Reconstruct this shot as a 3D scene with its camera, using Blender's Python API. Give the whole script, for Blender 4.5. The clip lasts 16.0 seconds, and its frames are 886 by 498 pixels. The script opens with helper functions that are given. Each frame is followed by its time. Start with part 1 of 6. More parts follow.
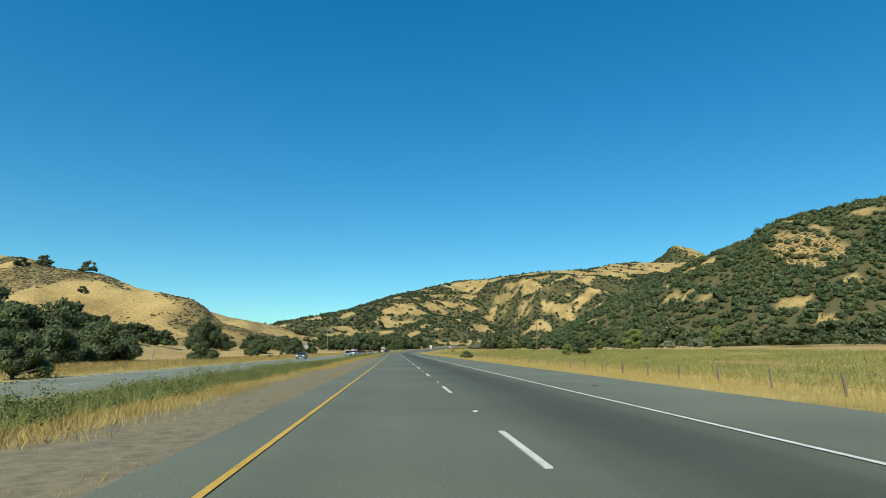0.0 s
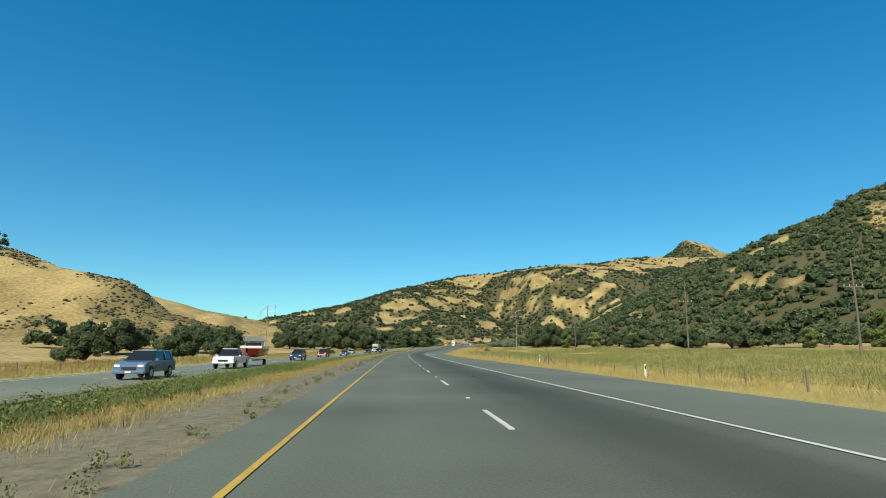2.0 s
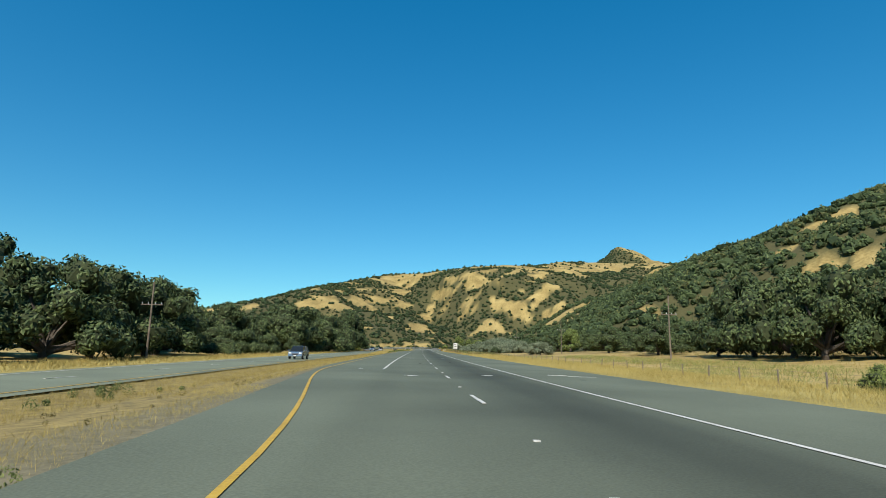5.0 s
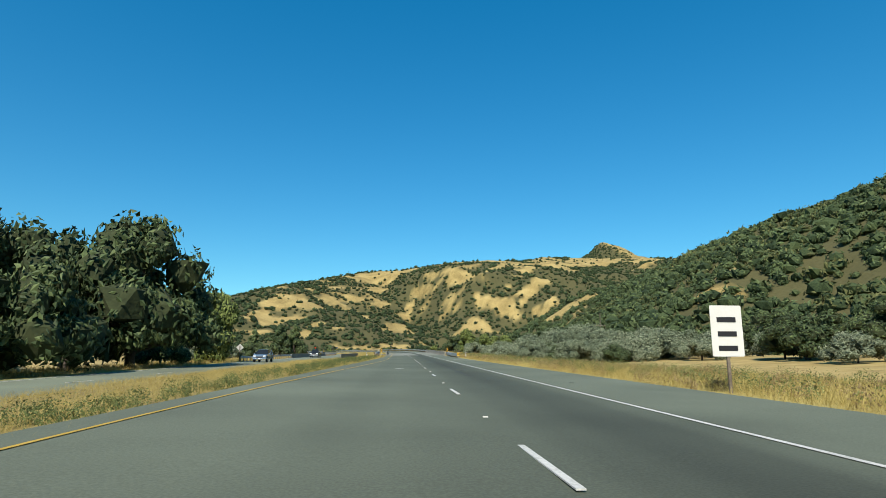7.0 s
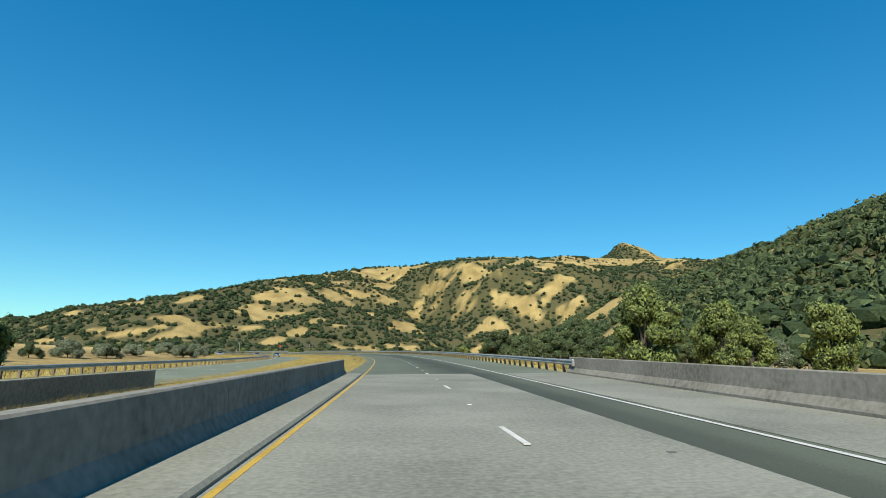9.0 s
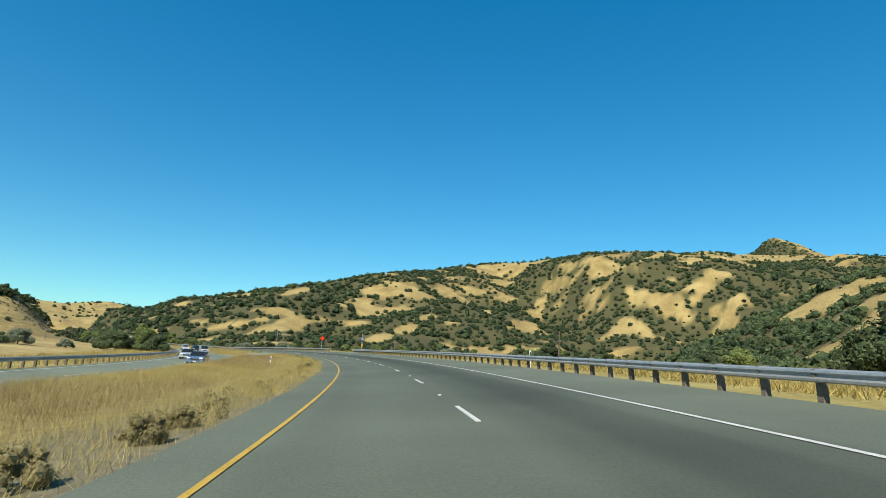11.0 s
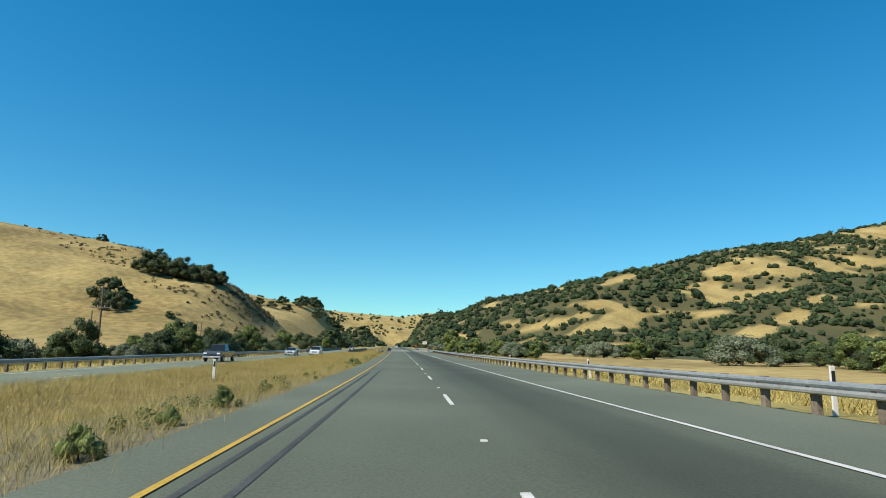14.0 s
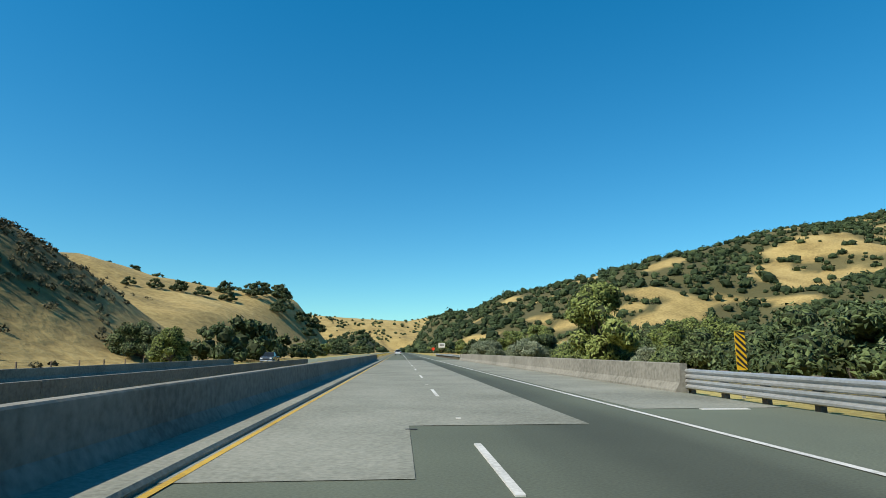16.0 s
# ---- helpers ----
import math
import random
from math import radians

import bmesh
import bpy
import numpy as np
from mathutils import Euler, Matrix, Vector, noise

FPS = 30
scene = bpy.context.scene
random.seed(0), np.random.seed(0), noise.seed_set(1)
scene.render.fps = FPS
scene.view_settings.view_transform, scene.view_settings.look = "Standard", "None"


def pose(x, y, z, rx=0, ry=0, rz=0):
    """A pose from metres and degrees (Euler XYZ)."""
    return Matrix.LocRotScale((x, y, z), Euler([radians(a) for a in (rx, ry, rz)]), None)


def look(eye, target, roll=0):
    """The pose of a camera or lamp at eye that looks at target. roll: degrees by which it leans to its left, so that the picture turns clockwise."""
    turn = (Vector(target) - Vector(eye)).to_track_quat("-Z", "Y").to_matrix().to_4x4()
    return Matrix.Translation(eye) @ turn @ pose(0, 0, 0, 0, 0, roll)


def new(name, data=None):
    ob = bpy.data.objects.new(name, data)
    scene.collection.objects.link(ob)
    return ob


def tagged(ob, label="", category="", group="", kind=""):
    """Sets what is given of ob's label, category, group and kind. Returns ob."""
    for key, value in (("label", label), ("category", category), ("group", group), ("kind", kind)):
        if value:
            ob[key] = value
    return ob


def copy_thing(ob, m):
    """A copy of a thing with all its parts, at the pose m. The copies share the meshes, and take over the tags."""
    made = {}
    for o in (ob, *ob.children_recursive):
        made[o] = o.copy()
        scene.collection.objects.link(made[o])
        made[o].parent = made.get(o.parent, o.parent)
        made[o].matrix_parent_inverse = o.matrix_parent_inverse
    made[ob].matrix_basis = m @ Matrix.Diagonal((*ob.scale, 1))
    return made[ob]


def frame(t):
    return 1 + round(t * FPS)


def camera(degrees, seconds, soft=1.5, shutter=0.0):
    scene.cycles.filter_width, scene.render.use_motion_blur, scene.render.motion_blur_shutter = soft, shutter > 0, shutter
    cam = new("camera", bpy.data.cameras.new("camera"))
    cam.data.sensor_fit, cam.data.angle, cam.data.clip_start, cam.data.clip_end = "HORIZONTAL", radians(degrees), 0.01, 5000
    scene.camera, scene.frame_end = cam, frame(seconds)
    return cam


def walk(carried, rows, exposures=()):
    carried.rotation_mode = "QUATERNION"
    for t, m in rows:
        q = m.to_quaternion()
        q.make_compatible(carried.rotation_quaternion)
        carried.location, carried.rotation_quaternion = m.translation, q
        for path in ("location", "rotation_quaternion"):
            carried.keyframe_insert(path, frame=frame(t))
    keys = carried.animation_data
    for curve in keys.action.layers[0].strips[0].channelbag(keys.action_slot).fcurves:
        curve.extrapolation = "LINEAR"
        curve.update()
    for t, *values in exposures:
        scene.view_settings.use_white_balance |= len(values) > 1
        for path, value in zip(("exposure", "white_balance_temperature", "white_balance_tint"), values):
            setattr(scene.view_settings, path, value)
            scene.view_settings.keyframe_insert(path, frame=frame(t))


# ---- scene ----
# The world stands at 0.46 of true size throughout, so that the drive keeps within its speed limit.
cam = camera(74.8, 16.0, 0.7)
EYE = 0.60                      # eye above the lane
SPEED = 37.5                    # metres a second along the lane divider
# seconds, yaw (left +), pitch, roll (right side up +), distance from the lane divider
DRIVE = [
    (0, 0, 9.94, 0.23, 0.77), (0.5, -0.04, 9.88, 0.16, 0.81), (1, 0.67, 9.87, 0.7, 0.86), (1.5, -0.02, 9.86, 1.23, 0.9),
    (2, -0.06, 9.8, 0.36, 0.87), (2.5, 0.16, 9.84, 0.43, 0.83), (3, -0.32, 9.78, 0.73, 0.74), (3.5, -0.62, 9.77, 1.13, 0.66),
    (4, -2.25, 9.75, 1.17, 0.83), (4.5, -5.87, 10.17, 0.93, 0.82), (5, -7.6, 10.45, 1.12, 0.88), (5.8, -8.9, 10.73, 0.57, 0.82),
    (6.6, -9.7, 10.62, 0.29, 0.78), (7.5, -10.01, 10.71, 0.05, 0.75), (8, -9.91, 10.85, -0.09, 0.75), (8.7, -9.3, 10.83, 0.73, 0.79),
    (9.3, -8.4, 10.83, 2, 0.83), (9.9, -6.6, 10.9, 3.38, 0.87), (10.5, -3.13, 11.05, 3.92, 0.92), (11, 2.6, 10.57, 3.35, 0.73),
    (11.5, 9.28, 10.27, 4.18, 0.71), (12, 15.47, 10.13, 4.64, 0.79), (12.5, 20.86, 9.85, 4.7, 0.92), (13, 26.8, 9.84, 4.65, 0.85),
    (13.5, 30.83, 9.8, 3.75, 0.66), (14, 32.06, 9.56, 1.5, 0.47), (14.5, 32.38, 9.67, 0.6, 0.55), (15, 32.09, 9.85, 0.13, 0.56),
    (15.5, 31.49, 9.76, 0.28, 0.54), (16, 32.2, 10, -0.1, 0.48),
]
# The road's line: seconds of driving, heading (left +), bank (outer edge of a left bend up), grade
BEND = [
    (-40, 4.5, 0, 0), (0, 4.5, 0, 0), (1.5, 4.8, 0, 0), (3, 4.2, 0, 0), (3.6, 3, 0, 0),
    (4, 1.3, 0.2, 0), (4.5, -2, 0, 0.4), (5, -4, -0.4, 0.72), (6, -5.4, -0.4, 0.74), (7.5, -6, -0.5, 0.78),
    (8.3, -5.6, -0.5, 0.8), (9.2, -4.7, 1.3, 0.8), (9.9, -2.7, 3, 0.75), (10.5, 0.9, 4, 0.7), (11, 6.1, 4, 0.45),
    (11.5, 12.4, 4.5, 0.25), (12, 17.85, 4.95, 0.05), (12.5, 24.5, 4.75, -0.1), (13, 29.9, 4.8, -0.2), (13.5, 33.7, 3.2, -0.35),
    (14, 35, 0.8, -0.4), (14.5, 35.8, 0.1, -0.25), (15, 36.2, 0, -0.1), (16, 36.4, 0, 0), (120, 36.4, 0, 0),
]
_t = np.arange(-40.0, 60.0, 0.02)


def eased(k):
    """One column of BEND along the drive, smoothed a little."""
    v = np.interp(_t, [b[0] for b in BEND], [b[k] for b in BEND])
    w = np.exp(-0.5 * (np.arange(-30, 31) / 10.0) ** 2)
    return np.convolve(np.pad(v, 30, mode="edge"), w / w.sum(), "valid")


_s = _t * SPEED
_head = np.radians(eased(1))
_bank = np.tan(np.radians(eased(2)))
_x = np.cumsum(-np.sin(_head)) * 0.02 * SPEED
_y = np.cumsum(np.cos(_head)) * 0.02 * SPEED
_z = np.cumsum(np.tan(np.radians(eased(3)))) * 0.02 * SPEED
_z -= np.interp(0, _s, _z)
_x -= np.interp(0, _s, _x) - 0.77 * math.cos(radians(4.8))
_y -= np.interp(0, _s, _y) - 0.77 * math.sin(radians(4.8))


def at(s, l=0.0, z=0.0):
    """World place at s along the lane divider, l to its right, z above the road surface."""
    h = np.interp(s, _s, _head)
    tilt = np.interp(s, _s, _bank) * (np.clip(l, -5.0, 5.5) + 0.78)
    return np.interp(s, _s, _x) + l * np.cos(h), np.interp(s, _s, _y) + l * np.sin(h), z + tilt + np.interp(s, _s, _z)


def heading(s):
    return math.degrees(np.interp(s, _s, _head))


rows = []
for t, yaw, pitch, roll, d in DRIVE:
    ex, ey, ez = at(SPEED * t, -d)
    rows.append((t, pose(ex, ey, EYE + np.interp(SPEED * t, _s, _z), 0, 0, yaw) @ pose(0, 0, 0, 90 + pitch, 0, 0) @ pose(0, 0, 0, 0, 0, roll)))
walk(cam, rows, [(0, 0.55), (4, 0.55), (7.5, 0.68), (16, 0.65)])

# ---- light ----
SUN_AZ, SUN_EL = 157.0, 45.0    # degrees left of +y, above the horizon
world = bpy.data.worlds.new("sky")
scene.world = world
world.use_nodes = True
wn, wl = world.node_tree.nodes, world.node_tree.links
sky = wn.new("ShaderNodeTexSky")
sky.sky_type = "NISHITA"
sky.sun_disc = False
sky.sun_elevation = radians(SUN_EL)
sky.sun_rotation = radians(-SUN_AZ)
sky.altitude = 500
sky.air_density, sky.dust_density, sky.ozone_density = 1.0, 0.15, 2.5
hue = wn.new("ShaderNodeHueSaturation")
hue.inputs["Saturation"].default_value = 1.42
tint = wn.new("ShaderNodeMix")
tint.data_type, tint.blend_type = "RGBA", "MULTIPLY"
tint.inputs["Factor"].default_value = 1.0
tint.inputs["B"].default_value = (0.45, 1.0, 1.055, 1)
wl.new(sky.outputs[0], hue.inputs["Color"])
wl.new(hue.outputs[0], tint.inputs["A"])
soften = wn.new("ShaderNodeGamma")
soften.inputs["Gamma"].default_value = 0.76
wl.new(tint.outputs["Result"], soften.inputs["Color"])
wl.new(soften.outputs[0], wn["Background"].inputs[0])
wn["Background"].inputs[1].default_value = 0.128
sun = new("sun", bpy.data.lights.new("sun", "SUN"))
sun.data.energy, sun.data.angle, sun.data.color = 4.4, radians(0.6), (1.0, 0.93, 0.80)
to_sun = Vector((-math.sin(radians(SUN_AZ)) * math.cos(radians(SUN_EL)), math.cos(radians(SUN_AZ)) * math.cos(radians(SUN_EL)), math.sin(radians(SUN_EL))))
sun.matrix_world = look(to_sun * 50, (0, 0, 0))


# ---- materials ----
def material(name, colors, scale=1.0, fine=20.0, rough=0.9, bump=0.3, metal=0.0, vary=0.0, coarse=0.5, spec=0.3):
    """Noise at two scales between three colours, with relief; vary: change from piece to piece."""
    m = bpy.data.materials.new(name)
    m.use_nodes = True
    n, k = m.node_tree.nodes, m.node_tree.links
    bsdf = n["Principled BSDF"]
    geo = n.new("ShaderNodeNewGeometry")
    big, small = n.new("ShaderNodeTexNoise"), n.new("ShaderNodeTexNoise")
    big.inputs["Scale"].default_value, big.inputs["Detail"].default_value = scale, 5
    small.inputs["Scale"].default_value, small.inputs["Detail"].default_value = fine, 3
    k.new(geo.outputs["Position"], big.inputs["Vector"])
    k.new(geo.outputs["Position"], small.inputs["Vector"])
    mix = n.new("ShaderNodeMath")
    mix.operation = "MULTIPLY_ADD"
    mix.inputs[1].default_value = coarse
    k.new(big.outputs["Fac"], mix.inputs[0])
    sc = n.new("ShaderNodeMath")
    sc.operation = "MULTIPLY"
    sc.inputs[1].default_value = 1 - coarse
    k.new(small.outputs["Fac"], sc.inputs[0])
    k.new(sc.outputs[0], mix.inputs[2])
    ramp = n.new("ShaderNodeValToRGB")
    ramp.color_ramp.elements[0].position, ramp.color_ramp.elements[1].position = 0.34, 0.66
    ramp.color_ramp.elements[0].color, ramp.color_ramp.elements[1].color = (*colors[0], 1), (*colors[2], 1)
    e = ramp.color_ramp.elements.new(0.5)
    e.color = (*colors[1], 1)
    last = mix.outputs[0]
    if vary:
        info = n.new("ShaderNodeObjectInfo")
        add = n.new("ShaderNodeMath")
        add.operation = "MULTIPLY_ADD"
        add.inputs[1].default_value = vary
        k.new(geo.outputs["Random Per Island"], add.inputs[0])
        k.new(last, add.inputs[2])
        off = n.new("ShaderNodeMath")
        off.operation = "MULTIPLY_ADD"
        off.inputs[1].default_value = vary * 0.5
        k.new(info.outputs["Random"], off.inputs[0])
        k.new(add.outputs[0], off.inputs[2])
        sub = n.new("ShaderNodeMath")
        sub.operation = "SUBTRACT"
        sub.inputs[1].default_value = vary * 0.75
        k.new(off.outputs[0], sub.inputs[0])
        last = sub.outputs[0]
    k.new(last, ramp.inputs[0])
    k.new(ramp.outputs[0], bsdf.inputs["Base Color"])
    bsdf.inputs["Roughness"].default_value = rough
    bsdf.inputs["Metallic"].default_value = metal
    bsdf.inputs["Specular IOR Level"].default_value = spec
    if bump:
        b = n.new("ShaderNodeBump")
        b.inputs["Strength"].default_value = bump
        b.inputs["Distance"].default_value = 0.3 / fine
        k.new(small.outputs["Fac"], b.inputs["Height"])
        k.new(b.outputs[0], bsdf.inputs["Normal"])
    return m


def plain(name, rgb, rough=0.5, metal=0.0, spread=0.12, fine=30.0):
    return material(name, [tuple(c * f for c in rgb) for f in (1 - spread, 1, 1 + spread)], 2.0, fine, rough, 0.08, metal)


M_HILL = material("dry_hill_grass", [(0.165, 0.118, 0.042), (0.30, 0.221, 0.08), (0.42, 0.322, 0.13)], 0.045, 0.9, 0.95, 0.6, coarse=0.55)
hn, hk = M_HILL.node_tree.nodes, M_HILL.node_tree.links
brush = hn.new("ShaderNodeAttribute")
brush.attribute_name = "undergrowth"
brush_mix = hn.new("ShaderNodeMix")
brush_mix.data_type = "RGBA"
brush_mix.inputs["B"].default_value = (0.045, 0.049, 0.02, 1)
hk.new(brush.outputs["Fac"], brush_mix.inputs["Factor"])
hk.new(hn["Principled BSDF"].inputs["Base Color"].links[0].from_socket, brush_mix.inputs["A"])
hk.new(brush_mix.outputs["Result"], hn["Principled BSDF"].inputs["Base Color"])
M_VERGE = material("dry_verge_grass", [(0.165, 0.13, 0.038), (0.285, 0.23, 0.07), (0.375, 0.315, 0.11)], 0.25, 9.0, 0.95, 0.7, coarse=0.5)
M_DIRT = material("gravel_dirt", [(0.1001, 0.0767, 0.0534), (0.1534, 0.1201, 0.0834), (0.2068, 0.1668, 0.1134)], 0.5, 26.0, 0.95, 0.6)
M_YELLOW = material("yellow_paint", [(0.29, 0.18, 0.025), (0.43, 0.275, 0.035), (0.48, 0.315, 0.05)], 3.0, 40.0, 0.6, 0.15)
M_WHITE = material("white_paint", [(0.34, 0.335, 0.30), (0.50, 0.49, 0.45), (0.57, 0.56, 0.52)], 3.0, 40.0, 0.6, 0.15)
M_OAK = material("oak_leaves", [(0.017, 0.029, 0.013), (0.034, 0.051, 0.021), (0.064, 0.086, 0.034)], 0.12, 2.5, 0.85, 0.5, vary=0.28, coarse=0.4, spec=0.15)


def asphalt(name, base, lane_dark):
    """Worn asphalt; the UV map holds metres across and along the road. lane_dark: a darker, oil-stained band across the driven lane."""
    m = material(name, [tuple(base * 0.72 * c for c in (0.91, 1.03, 0.73)), tuple(base * c for c in (0.91, 1.03, 0.73)), tuple(base * 1.28 * c for c in (0.91, 1.03, 0.73))], 0.35, 60.0, 0.85, 0.35, coarse=0.5)
    n, k = m.node_tree.nodes, m.node_tree.links
    bsdf = n["Principled BSDF"]
    old = bsdf.inputs["Base Color"].links[0].from_socket
    uv = n.new("ShaderNodeUVMap")
    sep = n.new("ShaderNodeSeparateXYZ")
    k.new(uv.outputs[0], sep.inputs[0])
    # streaks drawn out along the road
    mp = n.new("ShaderNodeMapping")
    mp.inputs["Scale"].default_value = (2.2, 0.05, 1)
    k.new(uv.outputs[0], mp.inputs["Vector"])
    st = n.new("ShaderNodeTexNoise")
    st.inputs["Scale"].default_value, st.inputs["Detail"].default_value = 1.0, 4
    k.new(mp.outputs[0], st.inputs["Vector"])
    jit = n.new("ShaderNodeMath")
    jit.operation = "MULTIPLY_ADD"
    jit.inputs[1].default_value = 0.35
    k.new(st.outputs["Fac"], jit.inputs[0])
    k.new(sep.outputs[0], jit.inputs[2])
    mr = n.new("ShaderNodeMapRange")
    mr.inputs["From Min"].default_value, mr.inputs["From Max"].default_value = -4.0, 4.0
    k.new(jit.outputs[0], mr.inputs["Value"])
    band = n.new("ShaderNodeValToRGB")
    cr = band.color_ramp
    cr.interpolation = "EASE"
    cr.elements[0].position, cr.elements[0].color = 0.0, (1.12, 1.12, 1.12, 1)
    cr.elements[1].position, cr.elements[1].color = 1.0, (1.15, 1.15, 1.15, 1)
    for l, v in lane_dark:
        e = cr.elements.new((l + 0.17 + 4) / 8)
        e.color = (v, v, v, 1)
    k.new(mr.outputs[0], band.inputs[0])
    mul = n.new("ShaderNodeMix")
    mul.data_type, mul.blend_type = "RGBA", "MULTIPLY"
    mul.inputs["Factor"].default_value = 1.0
    k.new(old, mul.inputs["A"])
    k.new(band.outputs[0], mul.inputs["B"])
    k.new(mul.outputs["Result"], bsdf.inputs["Base Color"])
    return m


M_ROAD = asphalt("worn_asphalt", 0.107, [(-1.7, 1.08), (-1.25, 0.94), (-0.8, 1.0), (-0.35, 0.92), (0.1, 0.86), (0.5, 0.66), (0.95, 0.50), (1.35, 0.56), (1.75, 0.82), (2.1, 1.10)])
M_FARROAD = asphalt("pale_asphalt", 0.14, [(-1.0, 0.95), (1.0, 0.95)])


# ---- building helpers ----
def smooth(a, b, x):
    u = np.clip((np.asarray(x, float) - a) / (b - a), 0, 1)
    return u * u * (3 - 2 * u)


def vnoise(x, y, seed=0):
    """Smooth value noise in 0..1, for arrays."""
    xi, yi = np.floor(x).astype(np.int64), np.floor(y).astype(np.int64)
    fx, fy = x - xi, y - yi
    fx, fy = fx * fx * (3 - 2 * fx), fy * fy * (3 - 2 * fy)

    def h(i, j):
        v = (i * 374761393 + j * 668265263 + seed * 974711) & 0xFFFFFFFF
        v = ((v ^ (v >> 13)) * 1274126177) & 0xFFFFFFFF
        return ((v ^ (v >> 16)) & 0xFFFF) / 65535.0

    return (h(xi, yi) * (1 - fx) + h(xi + 1, yi) * fx) * (1 - fy) + (h(xi, yi + 1) * (1 - fx) + h(xi + 1, yi + 1) * fx) * fy


def fbm(x, y, seed=0, octaves=3):
    x, y = np.asarray(x, float), np.asarray(y, float)
    return sum(vnoise(x * 2 ** o, y * 2 ** o, seed + o) * 0.5 ** o for o in range(octaves)) / sum(0.5 ** o for o in range(octaves))


def mesh(name, verts, faces, mats, smooth_shade=False, uvs=None):
    me = bpy.data.meshes.new(name)
    me.from_pydata([tuple(v) for v in verts], [], faces)
    for m in mats if isinstance(mats, (list, tuple)) else [mats]:
        me.materials.append(m)
    if smooth_shade:
        me.shade_smooth()
    if uvs is not None:
        layer = me.uv_layers.new(name="UVMap")
        idx = np.empty(len(me.loops), dtype=np.int64)
        me.loops.foreach_get("vertex_index", idx)
        layer.data.foreach_set("uv", np.asarray(uvs, float)[idx].ravel())
    return me


def part(name, bm, mat, parent=None, label=""):
    """Link a bmesh (or a mesh) as one object under a thing or a part."""
    if isinstance(bm, bpy.types.Mesh):
        me = bm
    else:
        me = bpy.data.meshes.new(name)
        bm.to_mesh(me)
        bm.free()
    if mat is not None and not me.materials:
        me.materials.append(mat)
    ob = new(name, me)
    if parent is not None:
        ob.parent = parent
    if label:
        tagged(ob, label)
    return ob


def strip(name, s0, s1, ds, profile, mat, parent=None, smooth_shade=True):
    """A sheet along the road: profile(s) gives (l, z) pairs across it."""
    n = max(2, int(round((s1 - s0) / ds)) + 1)
    verts, uvs, faces, w = [], [], [], 0
    for s in np.linspace(s0, s1, n):
        row = profile(s)
        w = len(row)
        for l, z in row:
            verts.append(at(s, l, z))
            uvs.append((l, s))
    for i in range(n - 1):
        for j in range(w - 1):
            a = i * w + j
            faces.append((a, a + 1, a + w + 1, a + w))
    return part(name, mesh(name, verts, faces, mat, smooth_shade, uvs), None, parent)


# ---- terrain ----
RIDGES = {
    "range": (0.31, [(-500, 1050, 3), (-455, 1028, 22), (-420, 1015, 26), (-380, 1005, 29.1), (-312, 980, 31.5), (-265, 983, 45.5), (-194, 1005, 60.9), (-157, 1006, 68.2), (-95, 1098, 98.4), (-48, 1269, 131.1),
                     (47, 1410, 169.5), (121, 1384, 170.9), (171, 1346, 174.3), (215, 1300, 176.2), (260, 1280, 177.8), (346, 1340, 187.7), (424, 1440, 216.3), (537, 1597, 244.6), (754, 1471, 228.8), (1000, 1300, 260)]),
    "peak": (0.42, [(560, 1880, 240), (641, 1852, 259.6), (696, 1825, 299.6), (736, 1815, 334.1), (785, 1798, 321), (831, 1773, 289.9), (1000, 1702, 247.4)]),
    "oak_hill": (0.52, [(520, 240, 154), (420, 300, 140), (299, 377, 102.7), (262, 403, 97.5), (241, 400, 91.8), (225, 416, 78.1), (215, 437, 69.9), (206, 475, 65.4), (199, 521, 62.4), (186, 570, 54), (180, 610, 48), (165, 660, 36), (150, 690, 25), (130, 715, 8)]),
    "right_spur": (0.42, [(420, 600, 100), (300, 640, 78), (192, 680, 53), (178, 695, 47), (160, 709, 34), (142, 726, 24), (115, 745, 6)]),
    "pale_hill": (0.40, [(-520, 460, 95), (-400, 420, 80), (-294, 379, 60.7), (-245, 339, 51.9), (-224, 331, 44.7), (-194, 320, 40.6), (-161, 312, 30.2), (-132, 303, 24.4), (-116, 299, 11.8), (-91, 302, 6), (-72, 304, 1)]),
    "near_hill": (0.30, [(-420, 540, 70), (-321, 554, 58.9), (-204, 567, 27.2), (-183, 586, 23.7), (-167, 587, 21.2), (-152, 588, 16.8), (-144, 591, 13.3), (-142, 604, 10.5), (-143, 615, 6.5), (-143, 632, 2)]),
    "next_hill": (0.28, [(-450, 600, 60), (-340, 620, 33.9), (-229, 643, 23.4), (-227, 651, 21.7), (-219, 658, 18.5), (-210, 674, 16.2), (-221, 706, 17.7), (-225, 721, 8.3), (-226, 742, 2)]),
    "far_hills": (0.22, [(-1500, 1500, 120.4), (-1111, 1671, 90), (-1036, 1737, 83), (-967, 1789, 80), (-880, 1810, 68)]),
    "blue_hill": (0.25, [(-1150, 1940, 79.7), (-1050, 1980, 96.6), (-1000, 2007, 105), (-960, 2020, 97.5), (-860, 2040, 77.5)]),
    "behind": (0.35, [(-600, -350, 120), (0, -500, 90), (600, -300, 140)]),
}


def along(points, x, y):
    """Distance from a crest line and the crest's height there, blended where two stretches are as near."""
    both = list(each_stretch(points, x, y))
    best = np.min([d for d, c in both], axis=0)
    reach = 0.10 * best + 3.0
    weights = [np.exp(-(d - best) / reach) for d, c in both]
    crest = sum(w * c for w, (d, c) in zip(weights, both)) / sum(weights)
    return best, crest


